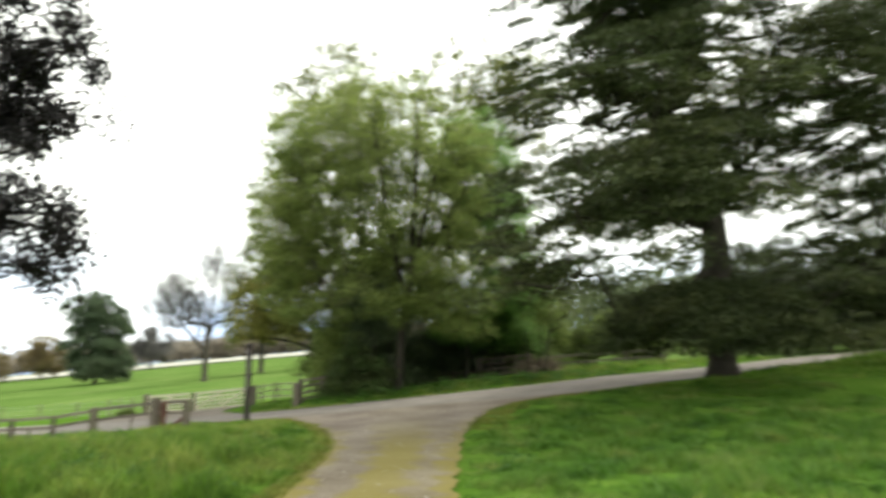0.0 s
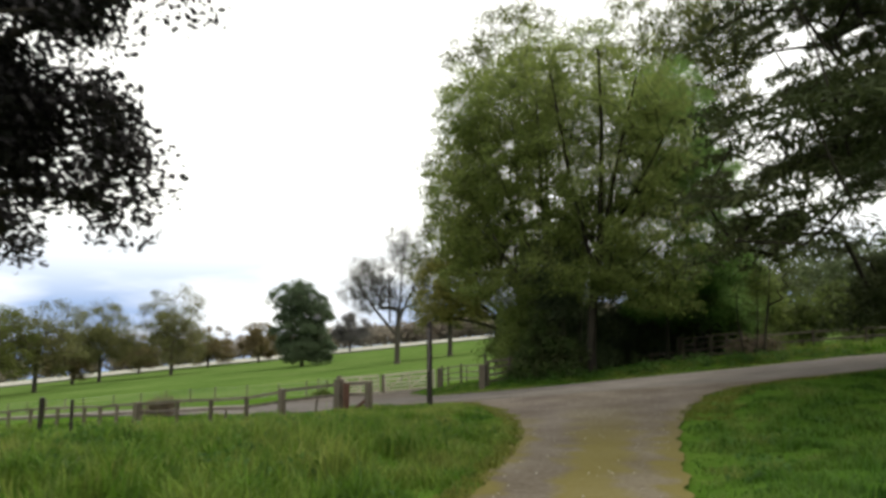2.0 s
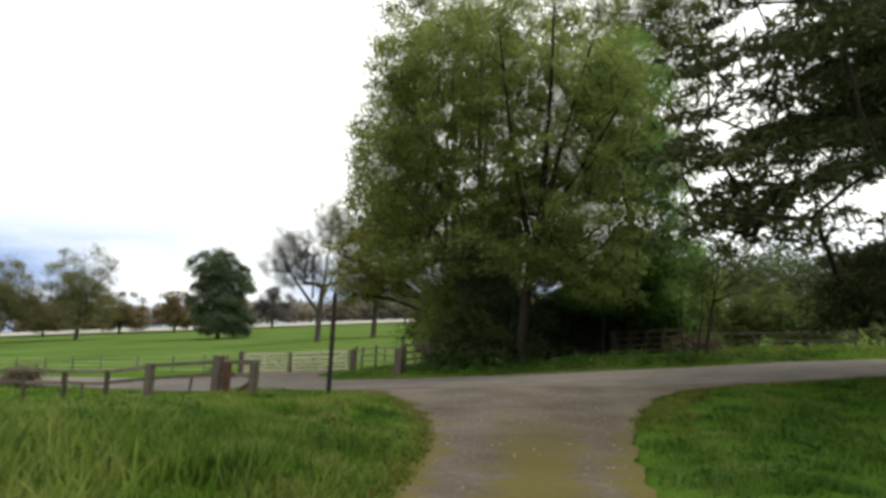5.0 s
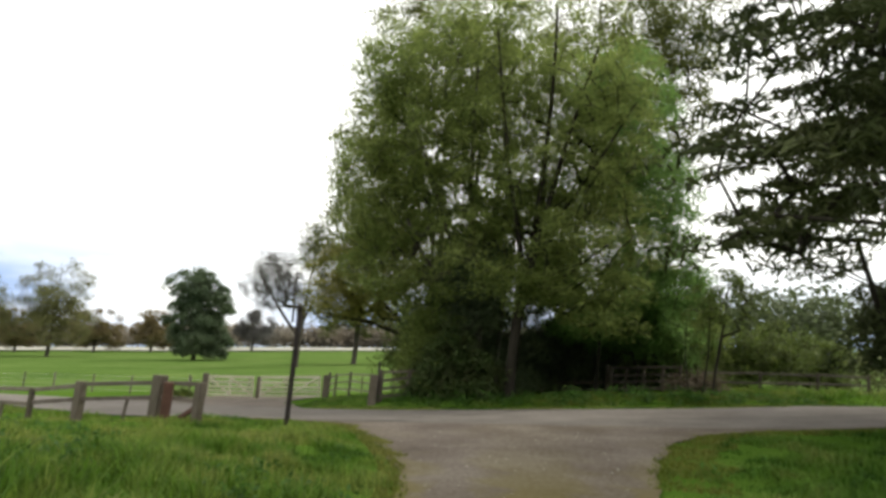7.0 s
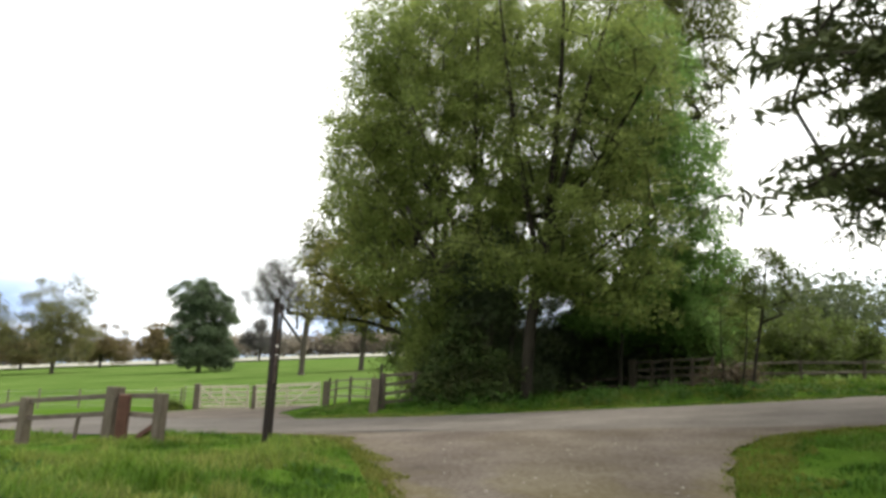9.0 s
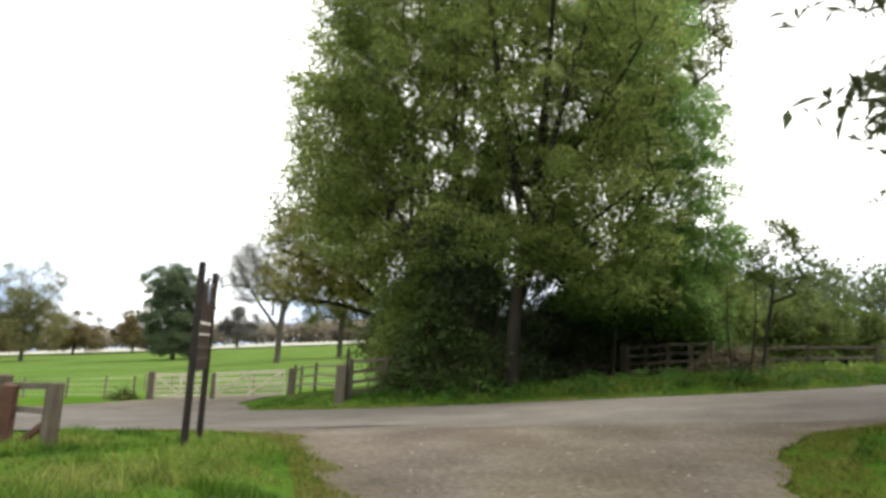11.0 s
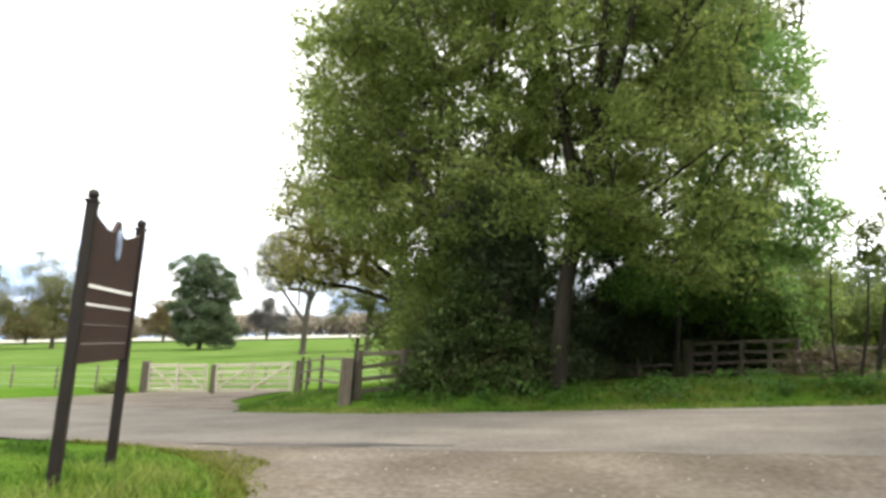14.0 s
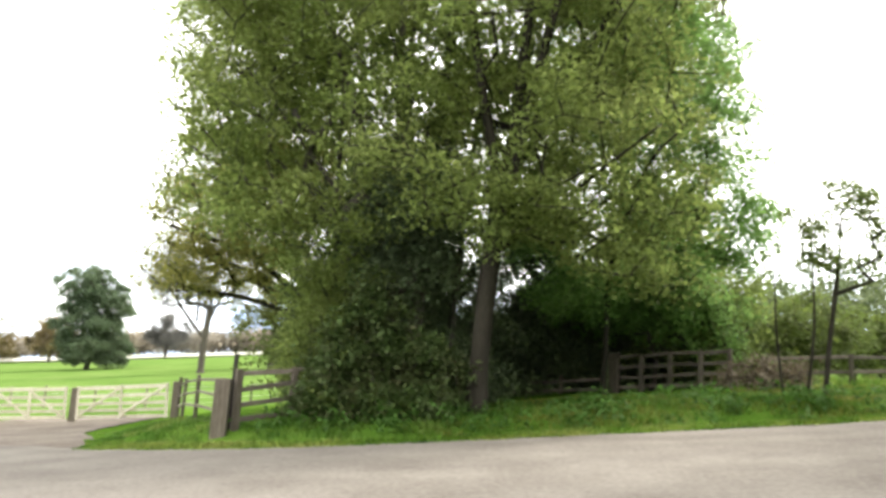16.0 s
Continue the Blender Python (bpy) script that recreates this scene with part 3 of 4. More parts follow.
build_tree("ash_tree", 3.0, 48.5, [(0, 0, 0), (0.2, 0, 6), (0.1, 0.1, 12), (0.3, 0, 19)],
           [(-0.9, 0, 19.8, 5.8, 5, 4.4), (1, 0, 12.5, 3.6, 3.6, 3.2), (1.4, 0, 17.2, 3.6, 3.4, 3.4), (2.4, 0, 20.6, 3.4, 3.6, 3.3)],
           700, 56, 0.19, 0.85, L_OLIVE, M_DARKBARK, 0.2, "tall thinly leaved ash behind the roadside clump", seed=14, tip=0.01, flat=0.6, droop=0.12)
build_tree("ash_tree", -6.8, 46.5, [(0, 0, 0), (0.0, 0, 6), (-0.3, 0.1, 12), (-0.6, 0, 19)],
           [(-0.2, 0, 19.2, 4.8, 5, 4.6), (-2.6, -1, 12, 4.2, 3.5, 4.6), (-1.0, 0, 8, 3, 3, 2), (-4.2, -0.5, 8.6, 2.8, 2.6, 2.4), (-5.8, -0.5, 7.4, 2.0, 2.0, 1.7)],
           760, 62, 0.19, 0.85, L_OLIVE, M_DARKBARK, 0.22, "tall thinly leaved ash behind the roadside clump", seed=15, tip=0.01, flat=0.6, droop=0.12)
build_tree("oak_tree", -7.0, 44.6, [(0, 0, 0), (-0.2, 0, 1.8), (-0.6, 0, 3.4), (-1.8, 0.1, 4.6), (-3.4, 0.2, 5.2)],
           [(-3.9, 0.4, 5.8, 3.1, 2.6, 1.9), (-2.2, 0, 7.6, 2.6, 2.4, 1.8), (-5.0, 0.4, 4.3, 2.0, 2.0, 1.2), (-2.4, -0.4, 5.0, 2.0, 1.6, 1.6)],
           330, 100, 0.13, 0.62, L_OAK, M_DARKBARK, 0.13, "low spreading oak with bronze young leaves over the field fence", seed=16, flat=0.5, tip=0.012, sag=-0.06, droop=0.1,
           stems=(((-0.2, 0, 2.4), (-5.9, 0.2, 3.7), 0.11), ((-0.3, 0, 2.9), (-5.6, -0.4, 5.6), 0.12), ((-0.5, 0, 3.3), (-4.2, 0.5, 7.4), 0.10), ((-0.4, 0, 2.6), (-3.4, -0.9, 4.4), 0.08)))

build_tree("hawthorn_tree", 4.4, 49.0, [(0, 0, 0), (0.1, 0, 1.5), (0.2, 0.1, 3), (0.3, 0, 5)],
           [(0.2, 0, 5.0, 3.2, 2.2, 2.2), (2.0, 0, 3.6, 2.2, 1.8, 1.8), (-1.4, 0, 3.4, 2.2, 1.8, 1.8)],
           150, 180, 0.17, 1.0, L_LIME, M_DARKBARK, 0.1, "leafy hawthorn tree behind the paddock fence", seed=18, tip=0.012, flat=0.45)

SHRUBS = [
    ("shrub", -4.6, 36.9, [(0.1, 0, 0.7, 1.5, 0.7, 0.8), (1.0, 0.0, 1.1, 0.7, 0.6, 0.8), (-0.7, 0.1, 1.3, 0.55, 0.5, 0.9), (-1.2, 0.1, 0.6, 0.6, 0.5, 0.7), (0.1, 0.2, 1.9, 0.45, 0.45, 0.9), (1.5, -0.1, 0.6, 0.8, 0.6, 0.7), (-0.3, 0.1, 2.6, 0.3, 0.3, 0.6), (0.7, 0.1, 2.3, 0.3, 0.3, 0.7), (1.9, 0.0, 1.2, 0.35, 0.35, 0.5), (-0.2, -0.5, 0.5, 1.2, 0.4, 0.4), (1.2, -0.5, 0.4, 0.9, 0.4, 0.35)], 170, 80, 0.14, L_THICKET, "dense brown-green shrub with yellowish new shoots beside the fence"),
    ("ivy_bush", -6.3, 40.4, [(0, 0, 3.6, 1.1, 1.0, 1.6), (0.5, 0, 5.2, 1.3, 1.0, 1.5), (1.2, 0.2, 3.0, 1.0, 0.9, 1.6)], 130, 130, 0.13, L_DARK, "dark ivy climbing beside the sycamore's trunks"),
    ("elder_bush", 3.5, 45.3, [(0, 0, 3.0, 2.4, 1.2, 1.3), (1.5, 0.2, 2.6, 1.8, 1.2, 1.3), (-1.6, 0.1, 2.7, 1.6, 1.1, 1.3), (0.4, 0, 4.4, 1.8, 1.2, 1.0)], 170, 110, 0.16, L_BRIGHT, "rounded grey-green elder leaning over the rail fence"),
    ("ivy_bush", -4.0, 37.9, [(0, 0, 3.8, 1.1, 0.7, 1.4), (0.3, 0.1, 5.2, 1.0, 0.7, 1.3), (-0.7, 0.1, 4.4, 0.8, 0.7, 1.2)], 120, 120, 0.13, L_DARK, "dark ivy clothing the sycamore's leaning trunk"),
    ("elder_bush", -5.9, 38.1, [(0, 0, 2.2, 0.8, 0.7, 1.2), (0.3, 0, 3.3, 0.7, 0.6, 0.8), (-0.3, 0.2, 1.3, 0.6, 0.6, 0.9)], 80, 110, 0.12, L_LIME, "bright green elder rising behind the roadside shrub"),
    ("holly_bush", -3.9, 40.5, [(0, 0, 2.2, 1.7, 1.3, 2.2), (-0.6, 0.2, 4.2, 1.7, 1.4, 1.7)], 110, 170, 0.12, L_DARK, "dark holly bush under the limes"),
    ("ivy_bush", -4.8, 39.4, [(0, 0, 4.6, 1.2, 1.1, 3.2), (0.8, 0, 3.0, 1.5, 1.2, 2.4)], 110, 170, 0.12, L_DARK, "dark ivy thicket round the trunks"),
    ("holly_bush", -0.6, 46.9, [(0, 0, 1.5, 2.8, 1.5, 1.9), (0.3, 0, 3.6, 2.4, 1.4, 1.9), (0.2, 0, 6.0, 1.9, 1.4, 1.8)], 270, 150, 0.15, L_DARK, "dark holly bush in the shade of the clump"),
    ("elder_bush", 2.6, 47.2, [(0, 0, 1.8, 2.8, 1.6, 2.1), (1.8, 0.2, 2.2, 2.2, 1.5, 1.8), (-1, 0, 3.4, 2, 1.5, 1.5)], 150, 150, 0.16, L_DARK, "dark elder bush behind the rail fence"),
    ("elder_bush", 4.0, 46.0, [(0, 0, 2.4, 2.0, 1.5, 1.9), (1.2, 0.4, 1.8, 1.6, 1.5, 1.8)], 110, 150, 0.16, L_SHRUB, "green elder bush behind the rail fence"),
    ("hawthorn_bush", -6.9, 41.6, [(0, 0, 1.6, 1.6, 1.6, 1.8), (0.8, 0.5, 3.0, 1.6, 1.4, 1.6)], 110, 150, 0.15, L_SHRUB, "hawthorn bush behind the field fence"),
    ("holly_bush", -3.6, 44.6, [(0, 0, 1.9, 2.8, 1.5, 2.1), (0, 0, 4.4, 2.4, 1.5, 2.0), (-0.4, 0, 7.0, 2.0, 1.4, 1.8)], 210, 160, 0.16, L_DARK, "dark holly bush in the shade of the clump"),
    ("bramble", -5.6, 47.0, [(0, 0, 1.0, 2.4, 1.2, 1.2), (1.2, 0, 1.8, 1.6, 1.0, 1.2)], 90, 130, 0.17, L_DARK, "low bramble thicket in deep shade"),
    ("bramble", -2.0, 48.4, [(0, 0, 1.0, 2.6, 1.2, 1.2), (0.6, 0, 2.2, 2.0, 1.0, 1.2)], 90, 130, 0.17, L_DARK, "low bramble thicket in deep shade"),
    ("bramble", 1.6, 49.2, [(0, 0, 1.0, 2.4, 1.2, 1.2), (0.6, 0, 2.0, 2.0, 1.0, 1.2)], 90, 130, 0.17, L_DARK, "low bramble thicket in deep shade"),
    ("bramble", -3.2, 40.6, [(0, 0, 0.7, 2.0, 0.9, 0.9)], 60, 130, 0.15, L_DARK, "low bramble thicket in deep shade"),
    ("bramble", 4.4, 46.8, [(0, 0, 0.7, 1.6, 0.8, 0.8)], 60, 120, 0.16, L_DARK, "low bramble thicket behind the rail fence"),
    ("bramble", 6.6, 46.6, [(0, 0, 0.6, 1.4, 0.8, 0.7)], 50, 110, 0.16, L_SHRUB, "low bramble thicket behind the rail fence"),
    ("hazel_bush", 9.5, 50.0, [(0, 0, 1.6, 2.0, 1.5, 1.7), (1.6, 0.4, 2.2, 1.6, 1.5, 1.5)], 90, 110, 0.18, L_SHRUB, "light green hazel bush beyond the paddock fence"),
    ("hazel_bush", 14.5, 54.0, [(0, 0, 1.8, 2.6, 1.6, 1.8), (-1.6, 0.4, 2.6, 1.6, 1.5, 1.5)], 90, 110, 0.2, L_SHRUB, "light green hazel bush beyond the paddock fence"),
    ("hawthorn_bush", 7.2, 54.0, [(0, 0, 2.4, 2.2, 1.8, 2.4)], 80, 110, 0.2, L_SHRUB, "tall hawthorn bush beyond the paddock fence"),
]
for k, (nm, x, y, lobes, c, lv, sz, mat, label) in enumerate(SHRUBS):
    build_shrub(nm, x, y, lobes, c, lv, sz, mat, label, seed=30 + k, clump=0.45 if nm == "shrub" else 0.7)

build_tree("thorn_tree", 5.4, 37.9, [(0, 0, 0), (0.12, 0, 1.2), (0.3, 0, 2.4), (0.45, 0, 3.6), (0.5, 0, 4.4)],
           [(0.5, 0, 4.2, 1.3, 1.2, 0.8), (-0.2, 0, 3.3, 0.8, 0.8, 0.6), (1.2, 0, 3.0, 1.0, 0.9, 0.8)],
           46, 60, 0.13, 0.42, L_SHRUB, M_DARKBARK, 0.05, "small thin thorn tree with several bare stems on the verge", seed=17, tip=0.006, sag=-0.05,
           stems=(((-0.35, 0.1, 0), (-0.15, 0.1, 3.2), 0.04), ((-0.8, 0.2, 0), (-1.0, 0.1, 3.0), 0.035)))


build_shrub("brushwood", 5.5, 41.4, [(0, 0, 0.35, 1.5, 0.6, 0.4), (0.6, 0, 0.55, 0.6, 0.4, 0.45)], 48, 34, 0.13, L_BRUSH, "brown tangle of dead stems beside the rail fence", seed=98, clump=0.45)


# ---- cedar beside the track's mouth, and the dark tree overhanging the start ----
def build_cedar():
    r = np.random.default_rng(21)
    c = []
    for k in range(92):
        h = 3.4 + 16.6 * (k / 92) ** 0.95
        a = k * 2.39996 + r.uniform(-0.3, 0.3)
        if k % 5 in (1, 3):  # the open side, over the track's mouth
            a = radians(-137) + r.normal() * 0.36
        dx, dy = math.cos(a), math.sin(a)
        sw = max(0.0, dx * -0.76 + dy * -0.65)
        reach = (8.2 + 8.0 * sw ** 1.5 + 3.8 * max(0.0, dx)) * (1.0 - 0.3 * (h / 19) ** 2) * r.uniform(0.8, 1.05)
        rise = 0.12 + 0.02 * h
        for t in np.linspace(0.2, 1.0, 13):
            for q in range(3 if sw > 0.7 else 2):
                o = r.normal() * (0.16 if sw > 0.7 else 0.13) * t * reach
                d = reach * t
                zz = h + rise * d - 0.022 * d * d * (1.15 if h < 8 else 0.95) - 0.12 * abs(o) + r.normal() * 0.18
                c.append((dx * d - dy * o, dy * d + dx * o, zz))
    c = np.array(c)
    c = c[(c[:, 2] > 2.4) & (c[:, 0] > -5.9 + 0.52 * c[:, 1])]
    gap = (np.hypot(c[:, 0], c[:, 1]) < 12) & (c[:, 2] > 3.9) & (c[:, 2] < 7.1 - 0.18 * np.hypot(c[:, 0], c[:, 1]))  # bare boughs near the trunk
    c = c[~gap]
    low = []
    for k in range(16):  # the lowest boughs, sweeping down towards the track
        a, reach = radians(-122 + 5.2 * (k - 8)) + r.normal() * 0.05, r.uniform(6.4, 8.6)
        for t in np.linspace(0.3, 1.0, 12):
            for _ in range(2):
                d, o = reach * t, r.normal() * 0.11 * t * reach
                low.append((math.cos(a) * d - math.sin(a) * o, math.sin(a) * d + math.cos(a) * o, 4.0 - 0.30 * (k % 3) - 2.2 * t ** 1.6 + r.normal() * 0.2))
    low = np.array(low)
    low = low[low[:, 0] > -3.8 + 0.477 * low[:, 1]]
    build_tree("cedar_tree", 12.0, 30.7, [(0, 0, 0), (0.05, 0, 3), (0, 0.1, 8), (0.1, 0, 14), (0, 0, 19)], [], 0, 84, 0.30, 0.92, L_CEDAR, M_DARKBARK, 0.6,
               "huge dark cedar with layered drooping limbs beside the road", seed=22, flat=0.2, slim=0.24, tip=0.016, sag=0.02, centres=np.concatenate([c, low]), floor=0.9, droop=0.45)


def build_second_cedar():
    """A younger cedar behind the first, feathered to the ground."""
    r = np.random.default_rng(27)
    c = []
    for k in range(60):
        h = 1.6 + 17.5 * k / 60
        a = k * 2.39996 + r.uniform(-0.3, 0.3)
        reach = 7.4 * (1 - 0.55 * h / 19) * r.uniform(0.85, 1.1)
        for t in np.linspace(0.2, 1.0, 8):
            for _ in range(2):
                d, o = reach * t, r.normal() * 0.16 * t * reach
                c.append((math.cos(a) * d - math.sin(a) * o, math.sin(a) * d + math.cos(a) * o, h + 0.12 * d - 0.03 * d * d + r.normal() * 0.2))
    build_tree("cedar_tree", 21.5, 32.5, [(0, 0, 0), (0.05, 0, 3), (0, 0.1, 8), (0.1, 0, 14), (0, 0, 19)], [], 0, 55, 0.34, 0.95, L_CEDAR, M_DARKBARK, 0.4,
               "younger dense cedar feathered almost to the ground", seed=28, flat=0.2, slim=0.24, tip=0.016, sag=0.02, centres=np.array(c), floor=0.6, droop=0.45)


build_second_cedar()
build_cedar()


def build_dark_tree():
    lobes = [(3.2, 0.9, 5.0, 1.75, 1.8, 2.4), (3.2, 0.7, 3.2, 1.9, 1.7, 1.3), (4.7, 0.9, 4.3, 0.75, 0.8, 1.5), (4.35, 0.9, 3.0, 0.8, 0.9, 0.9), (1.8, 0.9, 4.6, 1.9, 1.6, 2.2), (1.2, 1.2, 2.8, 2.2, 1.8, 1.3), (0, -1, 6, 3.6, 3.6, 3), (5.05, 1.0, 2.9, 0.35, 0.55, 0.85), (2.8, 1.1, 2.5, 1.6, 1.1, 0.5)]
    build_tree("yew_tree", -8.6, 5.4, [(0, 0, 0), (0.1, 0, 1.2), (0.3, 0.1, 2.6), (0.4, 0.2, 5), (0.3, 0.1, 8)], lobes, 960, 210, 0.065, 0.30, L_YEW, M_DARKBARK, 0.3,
               "yew overhanging the track, leaves coloured almost black as if backlit", seed=23, flat=0.9, slim=0.65, tip=0.004, floor=1.0, shell=0.6)


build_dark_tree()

for x, y, k in ((23.5, 54.5, 1.15), (29, 60, 1.3), (36, 66, 1.5), (44, 73, 1.6), (33, 47, 1.2), (41, 54, 1.5)):
    build_tree("yew_tree", x, y, [(0, 0, 0), (0.1, 0, 1.5), (0, 0.1, 4), (0, 0, 7 * k)], [(0, 0, 4.4 * k, 3.2 * k, 2.8 * k, 4.2 * k), (1.5 * k, 0, 2.8 * k, 2.6 * k, 2.2 * k, 2.4 * k), (-1.5 * k, 0, 2.6 * k, 2.2 * k, 2.0 * k, 2.2 * k)],
               170, 130, 0.26, 1.1, L_EVERGREEN, M_DARKBARK, 0.25, "tall dark evergreen on the far side of the road", "tree", "dark evergreens by the road", int(60 + x), 0.6, floor=0.3)


# ---- parkland trees ----
def park_tree(name, az_deg, dist, tall, wide, leafmat, label, seed, clumps=90, leaves=70, size=0.55, low=0.12, bark=M_BARK, girth=0.45, airy=1.0, skirt=False, slim=0.55):
    x, y = dist * math.sin(radians(az_deg)), dist * math.cos(radians(az_deg))
    w = wide * 0.56
    tall *= 1.08
    lobes = [(0, 0, tall * (0.55 + low * 0.5), w * 0.95, w * 0.95, tall * (0.42 - low * 0.4)), (w * 0.35, 0, tall * 0.42, w * 0.7, w * 0.7, tall * 0.22), (-w * 0.4, 0, tall * 0.45, w * 0.65, w * 0.65, tall * 0.22)]
    if skirt:
        lobes.append((0, 0, tall * 0.28, w * 0.95, w * 0.95, tall * 0.18))
    return build_tree(name, x, y, [(0, 0, 0), (0.1, 0, tall * 0.2), (0, 0.1, tall * 0.45), (0.1, 0, tall * 0.8)], lobes, clumps, leaves * airy, size, wide * 0.13, leafmat, bark, girth, label,
                      "tree", "parkland trees", seed, 0.7, tip=0.05, shell=0.4, floor=tall * 0.06, slim=slim)


build_tree("horse_chestnut_tree", -76.9, 158.3, [(0, 0, 0), (0.1, 0, 4), (0, 0.1, 9), (0.1, 0, 17)],
           [(-0.7, 0, 16.2, 7.1, 6.4, 4.9), (-0.3, 0, 9.5, 7.7, 7.0, 5.0), (0.6, 0, 4.4, 7.6, 7.0, 3.2), (0.8, 0, 2.4, 6.2, 6.0, 1.6), (4.0, 0, 13.5, 3.4, 3.4, 4.0)], 330, 170, 0.5, 1.7, L_ROUND, M_BARK, 0.45,
           "dark rounded park tree with leaves almost to the grass", "tree", "parkland trees", 41, 0.6, tip=0.05, floor=0.5)
park_tree("plane_tree", -14.3, 147, 19.0, 15.0, L_OLIVE, "pale-barked park tree behind the oak", 43, 100, 110, 0.5, bark=M_BARK)
park_tree("park_oak", -35.5, 221, 25.0, 19.0, L_AIRY, "airy pale green park tree in young leaf", 44, 190, 150, 0.45, skirt=True)
park_tree("park_oak", -40.3, 230, 22.0, 20.0, L_AIRY, "airy pale green park tree in young leaf", 45, 170, 150, 0.5)
park_tree("park_oak", -42.0, 240, 15.0, 16.0, L_BRONZE, "small bronze-green park tree", 46, 90, 130, 0.6, skirt=True)
park_tree("park_oak", -44.2, 190, 20.0, 18.0, L_AIRY, "airy pale green park tree in young leaf", 47, 130, 130, 0.5, low=0.25)
park_tree("park_oak", -47.0, 180, 18.0, 17.0, L_OLIVE, "spreading olive-green park tree", 48, 130, 130, 0.5)
park_tree("park_oak", -50.5, 150, 17.0, 16.0, L_OLIVE, "spreading olive-green park tree", 49, 120, 130, 0.5, skirt=True)
park_tree("park_oak", -55.0, 160, 20.0, 19.0, L_OLIVE, "spreading olive-green park tree", 50, 120, 130, 0.5)
park_tree("park_oak", -33.0, 300, 15.0, 17.0, L_BRONZE, "small bronze-green park tree", 51, 90, 130, 0.7, skirt=True)
park_tree("park_oak", -29.3, 300, 16.0, 15.0, L_BRONZE, "small bronze-green park tree", 52, 90, 130, 0.7, skirt=True)
park_tree("park_oak", -22.3, 320, 17.0, 16.0, L_GREY, "small grey-brown park tree", 53, 90, 110, 0.7)
park_tree("park_oak", -37.8, 310, 15.0, 18.0, L_BRONZE, "small bronze-green park tree", 54, 90, 130, 0.7, skirt=True)


def bare_tree(x, y):
    """A tree just breaking bud: forked limbs and a haze of twigs."""
    lobes = [(-4.5, 0, 15, 4.5, 4, 5), (1.5, 0, 20, 5, 4.5, 6), (-1, 0, 13, 4.5, 4, 4), (5, 0, 15, 3.5, 3.5, 5), (-6.5, 0, 11.5, 2.8, 3, 3), (-9.0, 0, 13.2, 3.2, 3, 3.6), (-6.5, 0, 17.5, 3.4, 3.4, 3.8)]
    build_tree("bare_tree", x, y, [(0, 0, 0), (0, 0, 3), (0.1, 0, 6), (0.6, 0, 12), (1.2, 0, 20)], lobes, 520, 70, 0.75, 1.5, L_GREY, M_BARK, 0.46, "nearly bare grey tree with fine twigs", "tree", "parkland trees",
               42, 0.9, slim=0.05, tip=0.02, shell=0.5, sag=-0.04, floor=4.0, droop=-0.5,
               stems=(((0, 0, 5.0), (-8.0, 0, 15.0), 0.3), ((0.1, 0, 7.0), (4.6, 0, 16), 0.22), ((-1.4, 0, 7.5), (-1.8, 0, 17), 0.2)))


bare_tree(-41.5, 124.5)


def woods(name, label, spots, leafmat, seed, per=110, size=1.6):
    """Far woodland, too many trees to count: crowns of leaf clumps, in one mesh."""
    r = np.random.default_rng(seed)
    pts = []
    for x, y, tall, wide in spots:
        z = float(height(x, y))
        d = r.normal(size=(per, 3))
        d /= np.linalg.norm(d, axis=1)[:, None]
        d *= (r.uniform(0, 1, per) ** 0.4)[:, None]
        pts.append(np.array([x, y, z + tall * 0.52]) + d * np.array([wide / 2, wide / 2, tall * 0.52]))
    v, f = leaf_quads(np.concatenate(pts), size, 0.7, r=r)
    return tagged(mesh_object(name, v, f, leafmat), label, "woodland", kind="stuff")


def belt(a0, a1, d0, d1, n, t0, t1, seed):
    r = np.random.default_rng(seed)
    out = []
    for _ in range(n):
        a, d, t = radians(r.uniform(a0, a1)), r.uniform(d0, d1), r.uniform(t0, t1)
        out.append((d * math.sin(a), d * math.cos(a), t, t * r.uniform(0.9, 1.3)))
    return out


# no air between: the belts' haze comes from their lightened leaf colour
woods("far_woods", "distant belt of brown-green woodland at the edge of the park", belt(-64, 2, 485, 530, 330, 10, 16, 71), L_HAZEWOOD, 71, 130, 2.6)
woods("far_woods", "distant belt of grey-green woodland at the edge of the park", belt(-30, 3, 480, 500, 110, 12, 17, 72), L_HAZEWOOD, 72, 130, 2.4)
woods("hill_woods", "dark green woodland on the rising ground", belt(4, 52, 165, 230, 130, 14, 19, 73), L_HILL, 73, 260, 1.3)
woods("hedge", "brown-green overgrown hedge below the hill", belt(9, 50, 72, 84, 60, 3.0, 4.5, 74), L_HEDGE, 74, 260, 0.5)


# ---- fences, gates and the notice board ----
def post_mesh(bm, wide, deep, tall, sink=0.3, lean=0.0):
    add_box(bm, (wide, deep, tall + sink), pose(0, 0, (tall - sink) / 2, lean, lean * 0.6), 0.015)


